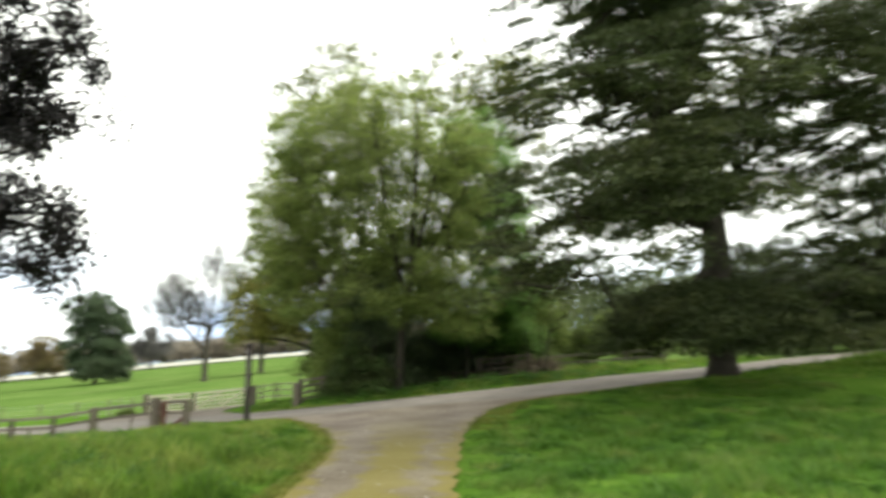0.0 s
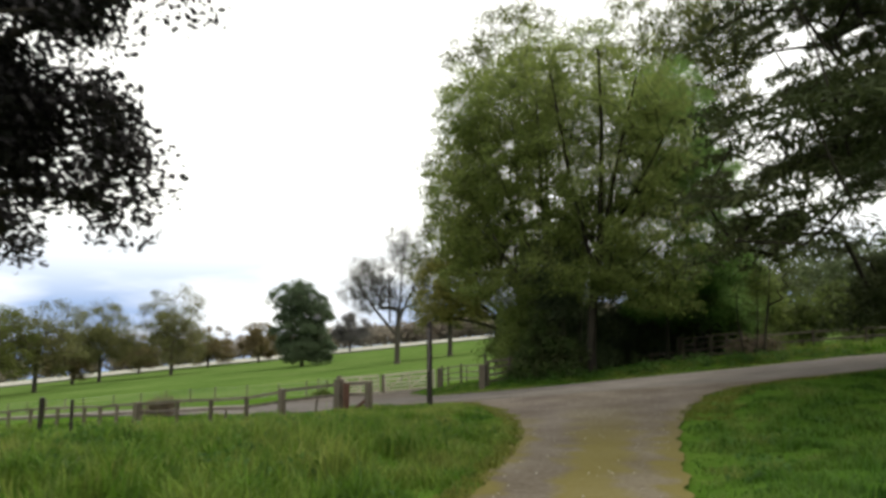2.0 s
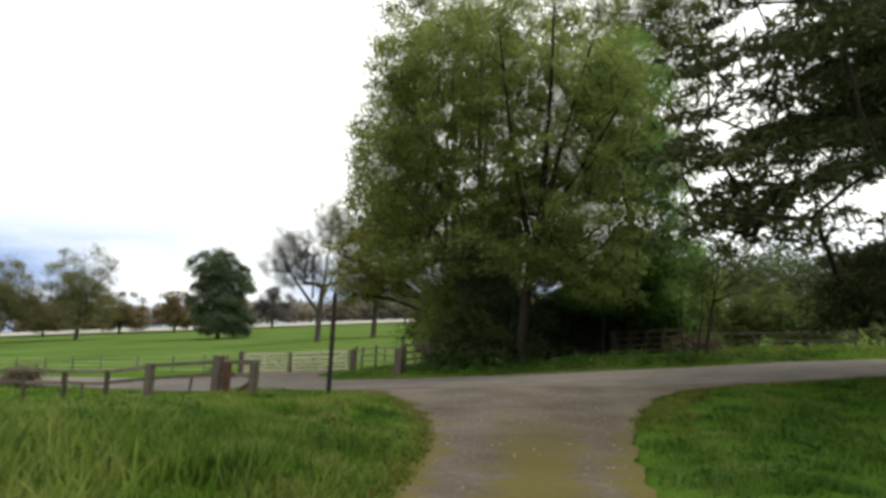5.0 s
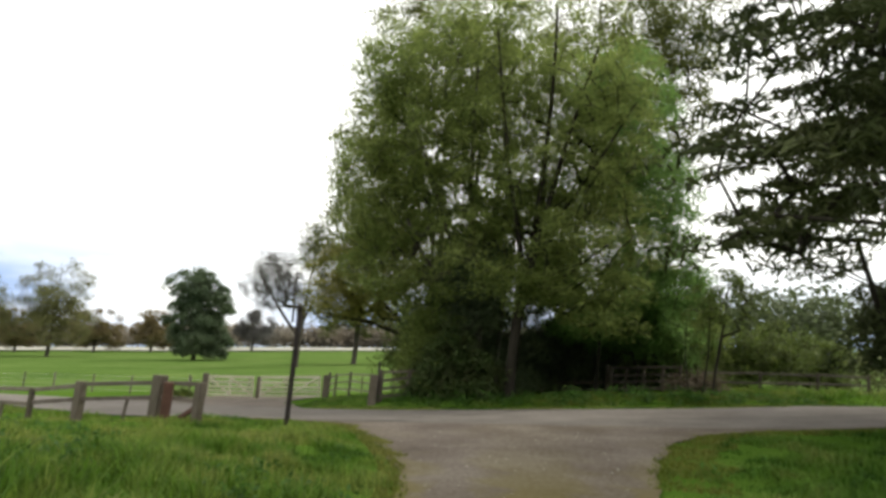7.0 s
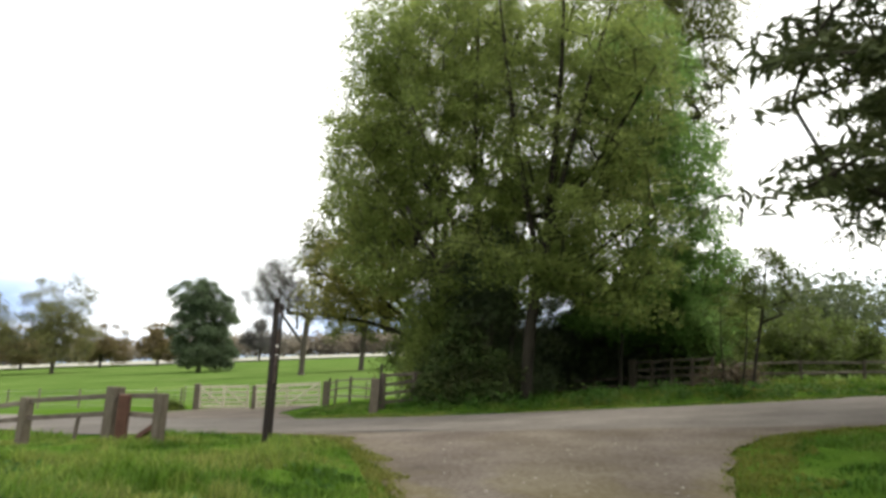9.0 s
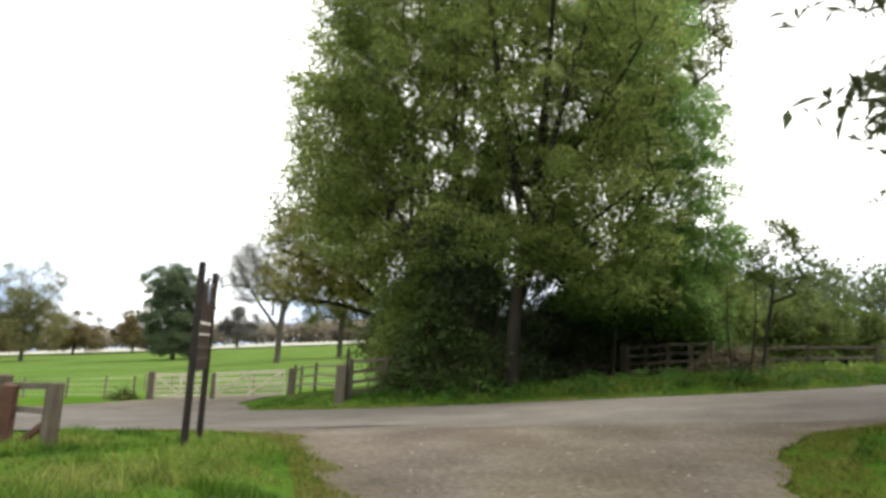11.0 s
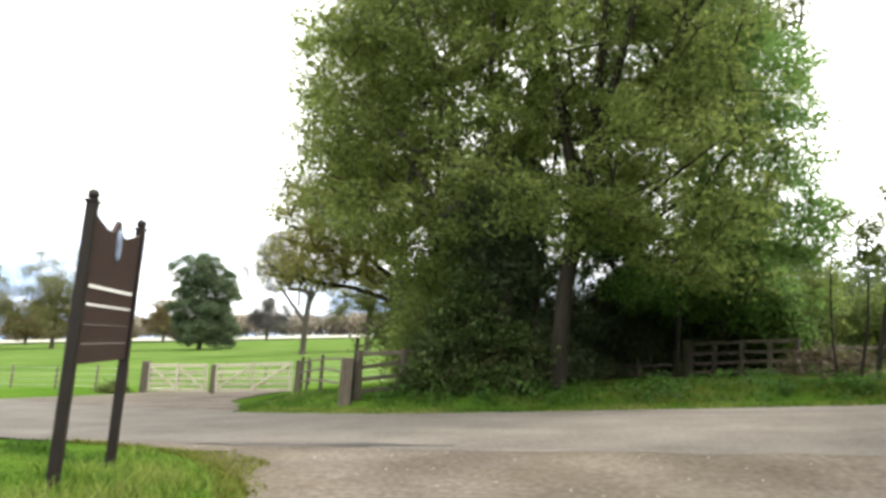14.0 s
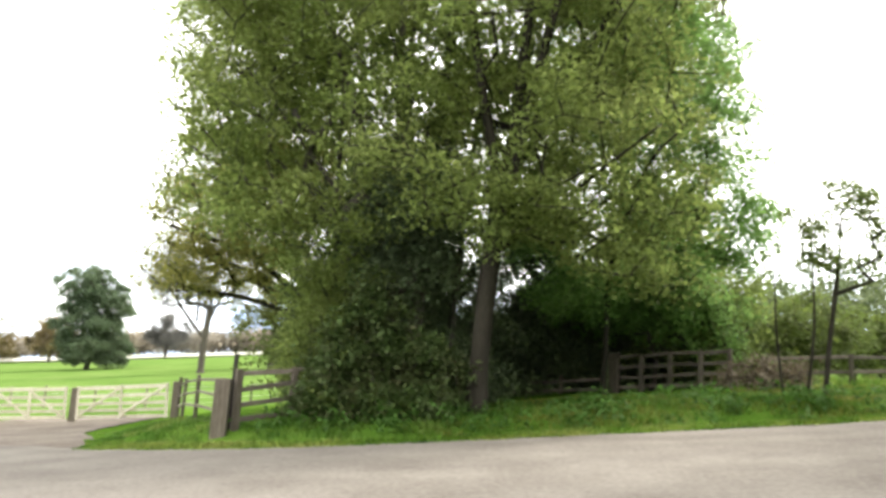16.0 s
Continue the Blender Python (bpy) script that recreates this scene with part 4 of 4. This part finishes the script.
def rail_fence(name, line, posts, rails, label, tall=1.05, thick=0.15, rail_size=(0.05, 0.11), material=M_POST, railmat=M_RAIL, seed=5):
    """Posts along a line of (x, y) and rails at the given heights between each two of them. posts: (index, width, height)."""
    r = random.Random(seed)
    x0, y0 = line[0]
    z0 = float(ground_z(x0, y0))
    top = thing(name, pose(x0, y0, z0), label, "fence")
    foot = [Vector((x - x0, y - y0, float(ground_z(x, y)) - z0)) for x, y in line]
    size = dict((i, (w, h)) for i, w, h in posts)
    for i, f in enumerate(foot):
        w, h = size.get(i, (thick, tall))
        if h <= 0:
            continue
        bm = bmesh.new()
        post_mesh(bm, w, w * 0.95, h, lean=r.uniform(-1.5, 1.5))
        p = part("post", bm, material, top)
        p.matrix_local = Matrix.Translation(f) @ pose(0, 0, 0, 0, 0, math.degrees(math.atan2(line[-1][1] - y0, line[-1][0] - x0)))
    for i in range(len(foot) - 1):
        for h in rails:
            bm = bmesh.new()
            j = lambda: Vector((0, 0, h + r.uniform(-0.03, 0.03)))
            bar(bm, foot[i] + j(), foot[i + 1] + j(), *rail_size, 0.008)
            part("rail", bm, railmat, top)
    return top


A0, AU = Vector((-8.83, 24.9)), Vector((-0.9554, 0.2954))
ALONG = [0.02, 1.3, 3.95, 5.75, 7.7, 9.7, 12.25, 13.7, 14.9, 16.1, 18.2, 20.5, 22.5, 25, 28]
near_fence = rail_fence("post_and_rail_fence", [tuple(A0 + AU * a) for a in ALONG], [(0, 0.2, 0.98), (1, 0.27, 1.08), (2, 0.22, 1.02), (6, 0.3, 1.0), (3, 0.13, 0.95), (5, 0.12, 0.95), (7, 0.13, 0.9)],
                        (0.92, 0.55), "weathered grey-brown post and rail fence along the lane", 0.92, 0.14, (0.045, 0.10), seed=6)


def brace():
    bm = bmesh.new()
    bar(bm, (-0.02, 0.0, 0.42), (-0.62, 0.19, 0.02), 0.08, 0.1)
    part("brace", bm, M_REDPOST, near_fence)


brace()


def stake(x, y, wide, tall, material, label, tilt=0.0, name="stake"):
    top = thing(name, pose(x, y, float(ground_z(x, y)), tilt, tilt, 17), label, "post")
    bm = bmesh.new()
    post_mesh(bm, wide, wide, tall)
    bmesh.ops.translate(bm, verts=[v for v in bm.verts if v.co.z > tall - 0.02], vec=(0, 0, wide * 0.15))
    part("shaft", bm, material, top)
    return top


p = A0 + AU * 0.92
stake(p.x, p.y - 0.12, 0.2, 0.88, M_REDPOST, "short red-brown wooden stump beside a thick fence post", 1.0, "stump_post")
p = A0 + AU * 2.35
stake(p.x, p.y, 0.07, 0.62, M_RAIL, "thin leaning wooden stake in the fence line", 7.0)
p = A0 + AU * 6.9
stake(p.x, p.y, 0.07, 0.6, M_RAIL, "thin leaning wooden stake in the fence line", 6.0)
stake(-7.25, 36.15, 0.09, 1.5, M_DARKWOOD, "thin dark post behind the thick corner post", 0.5)
stake(-13.2, 15.9, 0.10, 0.95, M_DARKWOOD, "dark wooden stake standing alone in rough grass", 1.5)
stake(-16.0, 19.9, 0.08, 1.15, M_DARKWOOD, "dark wooden stake standing alone in rough grass", -1.0)

GL, GM, GR, PA = (-18.95, 46.0), (-15.85, 45.8), (-11.78, 44.4), (-7.33, 35.8)


def gate_post(x, y, w, h, label):
    top = thing("gate_post", pose(x, y, float(height(x, y)), 0, 0, 12), label, "gate post", "gateposts of the field")
    bm = bmesh.new()
    post_mesh(bm, w, w, h)
    bmesh.ops.scale(bm, vec=(0.8, 0.8, 1), verts=[v for v in bm.verts if v.co.z > h - 0.01])
    part("shaft", bm, M_POST, top)


gate_post(*GL, 0.28, 1.28, "thick weathered oak gatepost")
gate_post(*GM, 0.22, 1.15, "weathered oak post between the two field gates")
gate_post(*GR, 0.24, 1.22, "weathered oak gatepost on the grass verge")
gate_post(*PA, 0.30, 1.25, "thick pale grey fence post at the corner of the verge")


def field_gate(a, b, flip, label):
    ax, ay = a
    d = Vector((b[0] - ax, b[1] - ay))
    L = d.length - 0.42
    top = thing("field_gate", pose(ax, ay, float(height(ax, ay)), 0, math.degrees(math.atan2(float(height(ax, ay) - height(*b)), d.length)), math.degrees(math.atan2(d.y, d.x))) @ pose(0.2, 0, 0.08), label, "gate", "pair of field gates")
    for h in (0.08, 0.28, 0.5, 0.75, 1.02):
        bm = bmesh.new()
        bar(bm, (0, 0, h), (L, 0, h), 0.04, 0.10 if h < 1 else 0.12, 0.005)
        part("bar", bm, M_GATE, top)
    for x in (0.04, L / 2, L - 0.04):
        bm = bmesh.new()
        bar(bm, (x, -0.034, 0.0), (x, -0.034, 1.1), 0.032, 0.09, 0.005)
        part("stile", bm, M_GATE, top)
    for u, v in (((0.1, 1.0), (L / 2, 0.1)), ((L - 0.1, 0.1), (L / 2, 1.0))):
        if flip:
            u, v = (L - u[0], u[1]), (L - v[0], v[1])
        bm = bmesh.new()
        bar(bm, (u[0], -0.066, u[1]), (v[0], -0.066, v[1]), 0.03, 0.08, 0.005)
        part("brace", bm, M_GATE, top)


field_gate(GL, GM, False, "closed pale timber five-bar field gate")
field_gate(GM, GR, True, "closed pale timber five-bar field gate")

rail_fence("side_fence", [(-11.4, 43.7), (-10.6, 42.1), (-9.2, 39.4), (-7.6, 36.3)], [(3, 0.1, 0), (0, 0.12, 1.25)], (1.0, 0.68, 0.36), "grey-green rail fence between gate and corner post", 1.1, 0.1, (0.035, 0.06), seed=7)
rail_fence("corner_fence", [(-7.1, 36.05), (-6.2, 36.9), (-4.9, 37.9)], [(0, 0.14, 1.2)], (1.1, 0.8, 0.5, 0.2), "weathered four-rail fence running into the shrub", 1.15, 0.13, (0.045, 0.10), seed=8)
rail_fence("paddock_fence", [(2.24, 45.2), (3.0, 44.7), (3.75, 44.15), (4.5, 43.6), (5.2, 43.1)], [(0, 0.3, 1.3)], (1.15, 0.82, 0.5, 0.18), "brown four-rail fence in the shade behind the verge", 1.22, 0.13, (0.045, 0.10), seed=9)
rail_fence("paddock_fence", [(6.2, 43.2), (8.6, 42.9), (11.2, 43.4), (14, 45)], [], (0.85, 0.45), "low brown rail fence behind the thorn tree", 0.95, 0.12, (0.045, 0.10), seed=10)
rail_fence("broken_fence", [(2.0, 45.3), (0.6, 45.7), (-1.0, 46.2)], [(0, 0.1, 0), (1, 0.12, 0.6), (2, 0.12, 0.35)], (0.42, 0.12), "sagging rails of an old broken fence under the trees", 0.6, 0.12, (0.045, 0.10), seed=11)


def wire_fence(line, spacing, label, seed):
    pts = polyline(line, spacing)
    x0, y0 = pts[0]
    z0 = float(height(x0, y0))
    top = thing("wire_fence", pose(x0, y0, z0), label, "fence")
    foot = [Vector((x - x0, y - y0, float(height(x, y)) - z0)) for x, y in pts]
    r = random.Random(seed)
    for f in foot:
        bm = bmesh.new()
        post_mesh(bm, 0.08, 0.08, r.uniform(1.02, 1.15), lean=r.uniform(-2, 2))
        part("post", bm, M_RAIL, top).matrix_local = Matrix.Translation(f)
    for h in (0.95, 0.7, 0.45, 0.2):
        a = np.array([tuple(f + Vector((0, -0.04, h))) for f in foot])
        v, q = tubes(a[:-1], a[1:], np.full(len(a) - 1, 0.006), np.full(len(a) - 1, 0.006), 4)
        mesh_object("wire", v, q, M_WIRE, top)


wire_fence([(-19.9, 46.2), (-30, 49), (-45, 53), (-70, 58), (-100, 60)], 2.6, "thin post and wire fence along the field edge", 12)
wire_fence([(-26, 58), (-18, 56), (-10, 53), (-7, 50)], 2.2, "thin post and wire fence inside the field", 13)


def notice_board():
    a, b = Vector((-6.73, 24.95)), Vector((-7.31, 26.66))
    d = b - a
    W = d.length
    top = thing("notice_board", pose(a.x, a.y, -0.62, 0, 0, math.degrees(math.atan2(d.y, d.x))), "tall dark brown wooden notice board on two posts in the verge", "notice board")
    for x in (0, W):
        bm = bmesh.new()
        add_box(bm, (0.10, 0.10, 2.95), pose(x, 0, 1.125), 0.008)
        p = part("post", bm, M_DARKWOOD, top, "dark stained square post")
        bm = bmesh.new()
        add_box(bm, (0.13, 0.13, 0.03), pose(x, 0, 2.615), 0.006)
        bmesh.ops.create_uvsphere(bm, u_segments=10, v_segments=7, radius=0.06, matrix=pose(x, 0, 2.68))
        part("finial", bm, M_DARKWOOD, p, "round post cap")
    xs = np.linspace(0.05, W - 0.05, 41)
    u = (xs - W / 2) / (W / 2)
    top_z = 2.40 + 0.16 * np.abs(u) ** 2.2 + 0.17 * np.exp(-(u / 0.14) ** 2)
    bm = bmesh.new()
    rows = [[bm.verts.new((x, yy, z)) for x, z in zip(xs, zz)] for yy, zz in ((-0.02, np.full(41, 1.06)), (-0.02, top_z), (0.02, top_z), (0.02, np.full(41, 1.06)))]
    for i in range(40):
        for k in range(4):
            r0, r1 = rows[k], rows[(k + 1) % 4]
            bm.faces.new((r0[i], r0[i + 1], r1[i + 1], r1[i]))
    for e in (0, 40):
        bm.faces.new([rows[k][e] for k in range(4)])
    bmesh.ops.recalc_face_normals(bm, faces=bm.faces)
    panel = part("panel", bm, M_BOARD, top, "brown panel with a curved top edge")
    for z, h, m in ((1.815, 0.032, M_WHITE), (1.635, 0.022, M_WHITE), (1.44, 0.014, M_GREYLETTER), (1.25, 0.022, M_GREYLETTER)):
        bm = bmesh.new()
        add_box(bm, (W - 0.28, 0.008, h), pose(W / 2, -0.024, z), 0.001)
        part("lettering", bm, m, panel, "line of pale lettering")
    bm = bmesh.new()
    ring = [(0.065 * math.sin(t) * (1 if abs(math.cos(t)) < 0.75 else 0.8), 0.16 * math.cos(t)) for t in np.arange(16) * math.pi / 8]
    front = [bm.verts.new((W / 2 + x, -0.045, 2.30 + z)) for x, z in ring]
    back = [bm.verts.new((W / 2 + x * 1.1, -0.02, 2.30 + z * 1.1)) for x, z in ring]
    bm.faces.new(front)
    for i in range(16):
        bm.faces.new((front[i], front[i - 1], back[i - 1], back[i]))
    bmesh.ops.recalc_face_normals(bm, faces=bm.faces)
    part("badge", bm, M_BADGE, panel, "pale blue pointed oval badge")


notice_board()


# ---- grass, weeds and stones ----
def blades(name, spots, tall, wide, material, label, seed, lean=0.5):
    """Grass: bent three-faced blades rooted at the spots."""
    r = np.random.default_rng(seed)
    n = len(spots)
    h = tall * r.uniform(0.55, 1.3, n)
    a = r.uniform(0, 2 * math.pi, n)
    side = np.stack([np.cos(a), np.sin(a), np.zeros(n)], 1) * (wide * r.uniform(0.7, 1.3, n))[:, None]
    b = a + math.pi / 2 + r.normal(size=n) * 0.3
    tilt = (lean * h * r.uniform(0.3, 1.3, n))[:, None]
    out = np.stack([np.cos(b), np.sin(b), np.zeros(n)], 1) * tilt
    up = np.stack([np.zeros(n), np.zeros(n), h], 1)
    v = np.stack([spots - side, spots + side, spots + side * 0.8 + out * 0.35 + up * 0.6, spots - side * 0.8 + out * 0.35 + up * 0.6,
                  spots + out + up * 0.95 + side * 0.12, spots + out + up * 0.95 - side * 0.12], 1).reshape(-1, 3)
    k = np.arange(n)[:, None] * 6
    f = np.concatenate([k + [[0, 1, 2, 3]], k + [[3, 2, 4, 5]]])
    return tagged(mesh_object(name, v, f, material), label, "grass", kind="stuff")


def scatter(x0, x1, y0, y1, n, seed, gap=0.05, keep=None):
    r = np.random.default_rng(seed)
    x, y = r.uniform(x0, x1, n), r.uniform(y0, y1, n)
    d = off_road(x, y)
    ok = d > gap + 0.10 * rough(x * 3, y * 3, 1) + 0.14 * np.abs(r.normal(size=n))
    if keep is not None:
        ok &= keep(x, y)
    x, y, d = x[ok], y[ok], d[ok]
    return np.stack([x, y, ground_z(x, y) - 0.02], 1), d


def lawn(name, x0, x1, y0, y1, n, tall, wide, seed, label, keep=None, material=M_BLADE):
    s, d = scatter(x0, x1, y0, y1, n, seed, keep=keep)
    lump = 0.28 + 1.35 * np.clip(0.42 + 0.7 * rough(s[:, 0] * 1.1 + 4, s[:, 1] * 1.1, 1.0) + 0.5 * rough(s[:, 0] + 2, s[:, 1] + 7, 0.4), 0, 1.2)
    ramp = np.where(s[:, 0] > 0, 0.4 + 0.6 * step(0, 2.0, d), 0.35 + 0.65 * step(0, 1.2, d))
    ramp = ramp * (1 - 0.35 * step(-7, -13, s[:, 0]) * (s[:, 1] < 40))
    ramp = ramp * (1 - 0.35 * step(17, 25, s[:, 1]) * (s[:, 1] < 30))
    return blades(name, s, tall * lump * ramp, wide, material, label, seed, 0.8)


lawn("long_grass", -14, -1.5, 7, 28, 115000, 0.21, 0.010, 81, "long uneven green grass between track and fence")
lawn("long_grass", -34, -14, 6, 34, 36000, 0.28, 0.018, 82, "long uneven green grass between track and fence")
lawn("long_grass", 0.0, 14, 8, 29, 100000, 0.17, 0.010, 83, "green grass on the verge beside the track", lambda x, y: (y < 21.0) | (off_road(x, y) > 0.9), M_DEEPSHADEBLADE)
lawn("long_grass", -14, 14, -4, 8, 36000, 0.2, 0.014, 86, "green grass beside the start of the track")
lawn("long_grass", -15, 10, 33.5, 40, 52000, 0.11, 0.012, 84, "green grass on the verge across the road", material=M_DEEPSHADEBLADE)
lawn("long_grass", 8, 30, 27, 50, 26000, 0.2, 0.022, 85, "green grass on the verge across the road")


def tufts(name, x0, x1, y0, y1, n, per, radius, tall, seed, label, material=M_BLADE):
    """Mounded tussocks: blades leaning outwards from each tuft's middle, highest in it."""
    r = np.random.default_rng(seed)
    s, d = scatter(x0, x1, y0, y1, n, seed, 0.45)
    k = r.uniform(0.6, 1.4, len(s))
    c, k = np.repeat(s, per, 0), np.repeat(k, per)
    o = r.normal(size=(len(c), 2)) * radius * k[:, None]
    q = np.hypot(o[:, 0], o[:, 1]) / (radius * k)
    c[:, :2] += o
    c[:, 2] = ground_z(c[:, 0], c[:, 1]) - 0.02
    c = c[off_road(c[:, 0], c[:, 1]) > 0.1]
    q, k = q[:len(c)], k[:len(c)]
    return blades(name, c, tall * k * np.exp(-0.35 * q * q) * (1 - 0.6 * step(14, 21, c[:, 1])), 0.011, material, label, seed, 0.7)


tufts("grass_tussocks", -13, -2, 8, 25, 190, 200, 0.22, 0.42, 101, "mounded tussocks of long grass between track and fence")
tufts("grass_tussocks", 0.8, 12, 9, 24, 90, 150, 0.22, 0.3, 102, "mounded tussocks of grass on the verge", M_DEEPSHADEBLADE)


def fringe(seed):
    s, d = scatter(-10, 9, 2, 29, 260000, seed, gap=-9)
    r = np.random.default_rng(seed)
    edge = (d > -0.55) & (d < 0.3) & (r.uniform(0, 1, len(d)) < np.clip(1.0 + 1.8 * d, 0.02, 1) * 0.5)
    s, d = s[edge], d[edge]
    s[:, 2] = np.maximum(s[:, 2], height(s[:, 0], s[:, 1]) + 0.005)
    return blades("short_grass", s, 0.03 + 0.03 * step(-0.3, 0.2, d), 0.012, M_DRYBLADE, "short yellowed grass and moss along the gravel track", seed, 0.8)


fringe(87)


def dry_patch(seed):
    s, d = scatter(0.4, 9, 20.5, 29, 60000, seed, gap=-0.2)
    r = np.random.default_rng(seed)
    ok = (rough(s[:, 0] * 1.4, s[:, 1] * 1.4, 1) + r.normal(size=len(d)) * 0.4 > -0.35) & (d < 1.3 + 0.5 * rough(s[:, 0], s[:, 1], 1))
    s, d = s[ok], d[ok]
    s[:, 2] = np.maximum(s[:, 2], height(s[:, 0], s[:, 1]) + 0.005)
    return blades("short_grass", s, 0.04 + 0.05 * step(0, 2.5, d), 0.011, M_DRYBLADE, "short yellowed grass at the mouth of the track", seed, 0.8)


dry_patch(89)


def moss_margin(seed):
    """Thin yellowed moss and grass running out from the verge over the gravel."""
    s, d = scatter(-8.5, -1.2, 19.5, 28, 60000, seed, gap=-9)
    r = np.random.default_rng(seed)
    ok = (d < 0.1) & (d > -1.9) & (r.uniform(0, 1, len(d)) < np.clip(0.85 + 0.45 * d, 0.03, 0.8) * (0.6 + 0.6 * rough(s[:, 0] * 1.5, s[:, 1] * 1.5, 1)))
    s, d = s[ok], d[ok]
    s[:, 2] = height(s[:, 0], s[:, 1]) + 0.012
    return blades("short_grass", s, np.full(len(d), 0.03), 0.012, M_DRYBLADE, "thin yellow moss and grass spreading over the gravel", seed, 0.9)


moss_margin(94)


def worn_verge(seed):
    s, d = scatter(-3, 10, 34, 42, 46000, seed, gap=0.05)
    r = np.random.default_rng(seed)
    ok = rough(s[:, 0] * 0.8, s[:, 1] * 1.6, 1) + r.normal(size=len(d)) * 0.3 > 0.1
    return blades("short_grass", s[ok], np.full(int(ok.sum()), 0.10), 0.011, M_DRYBLADE, "worn yellowish grass on the far verge", seed, 0.8)


worn_verge(90)


def road_edge(seed):
    s, d = scatter(-14, 12, 33, 37.5, 120000, seed, gap=-9)
    r = np.random.default_rng(seed)
    ok = (d > -0.35) & (d < 0.5) & (r.uniform(0, 1, len(d)) < np.clip(0.65 + 1.6 * d, 0.03, 1))
    s, d = s[ok], d[ok]
    s[:, 2] = np.maximum(s[:, 2], height(s[:, 0], s[:, 1]) + 0.01)
    return blades("short_grass", s, 0.04 + 0.06 * step(-0.2, 0.4, d), 0.012, M_BLADE, "short grass creeping over the road's edge", seed, 0.8)


road_edge(88)


def weeds(name, x0, x1, y0, y1, plants, tall, size, seed, label, keep=None):
    """Clumps of broad-leaved plants, in one mesh."""
    r = np.random.default_rng(seed)
    s, d = scatter(x0, x1, y0, y1, plants, seed, 0.3, keep)
    k = 26
    c = np.repeat(s, k, 0)
    u = r.uniform(0.15, 1, len(c))
    c = c + r.normal(size=c.shape) * np.array([0.13, 0.13, 0]) * (0.5 + u)[:, None]
    c[:, 2] += u * tall * np.repeat(r.uniform(0.6, 1.2, len(s)), k)
    v, f = leaf_quads(c, size, 0.45, r=r)
    return tagged(mesh_object(name, v, f, M_WEED), label, "weeds", kind="stuff")


weeds("nettles", -13, -2, 9, 21, 70, 0.36, 0.12, 91, "clumps of dark nettles and docks in the long grass")
weeds("nettles", 1, 10, 12, 22, 36, 0.25, 0.12, 92, "clumps of dark docks in the grass")
weeds("nettles", -6.5, 9, 35, 37.2, 130, 0.4, 0.14, 93, "low nettles and docks along the foot of the shrubs")
build_shrub("tall_grass_tuft", -19.9, 45.4, [(0, 0, 0.2, 0.7, 0.4, 0.3)], 24, 60, 0.12, L_SHRUB, "grassy tuft at the foot of the gatepost", seed=96, clump=0.35)
build_shrub("brushwood", -25.0, 36.0, [(0, 0, 0.5, 1.3, 0.8, 0.55)], 40, 70, 0.12, L_BRUSH, "low heap of brown brushwood beside the lane", seed=97, clump=0.4)


def stones(n, seed):
    """Loose stones on track and gravel, in one mesh."""
    r = np.random.default_rng(seed)
    x, y = r.uniform(-8, 6, n), r.uniform(8, 28.6, n)
    ok = off_road(x, y) < -0.1
    x, y = x[ok], y[ok]
    z = height(x, y) + 0.02
    c = np.stack([x, y, z], 1)
    s = r.uniform(0.008, 0.03, len(x))[:, None]
    d = np.array([(1, 0, 0), (0, 1, 0), (-1, 0, 0), (0, -1, 0), (0, 0, 0.7), (0, 0, -0.7)])
    v = (c[:, None] + d[None] * s[:, None] * r.uniform(0.6, 1.3, (len(x), 6, 1))).reshape(-1, 3)
    t = np.array([(0, 1, 4), (1, 2, 4), (2, 3, 4), (3, 0, 4), (1, 0, 5), (2, 1, 5), (3, 2, 5), (0, 3, 5)])
    f = (t[None] + (np.arange(len(x)) * 6)[:, None, None]).reshape(-1, 3)
    tagged(mesh_object("stones", v, f, M_STONE), "scattered pale stones on the gravel", "stones", kind="stuff")


stones(750, 98)


def tar_patch():
    rows = []
    for x in np.linspace(-7.4, -3.6, 40):
        y = 28.75 + 0.06 * rough(x * 3, 1, 1)
        w = 0.05 + 0.16 * math.exp(-((x + 4.9) / 0.5) ** 2) + 0.03 * rough(x * 5, 7, 1)
        rows.append([(x, y - w, 0, 0), (x, y, 0.5, 0), (x, y + w, 1, 0)])
    ribbon("tar_patch", rows, M_PATCH, 0.03, "dark broken seam along the road's edge", "road patch")


tar_patch()
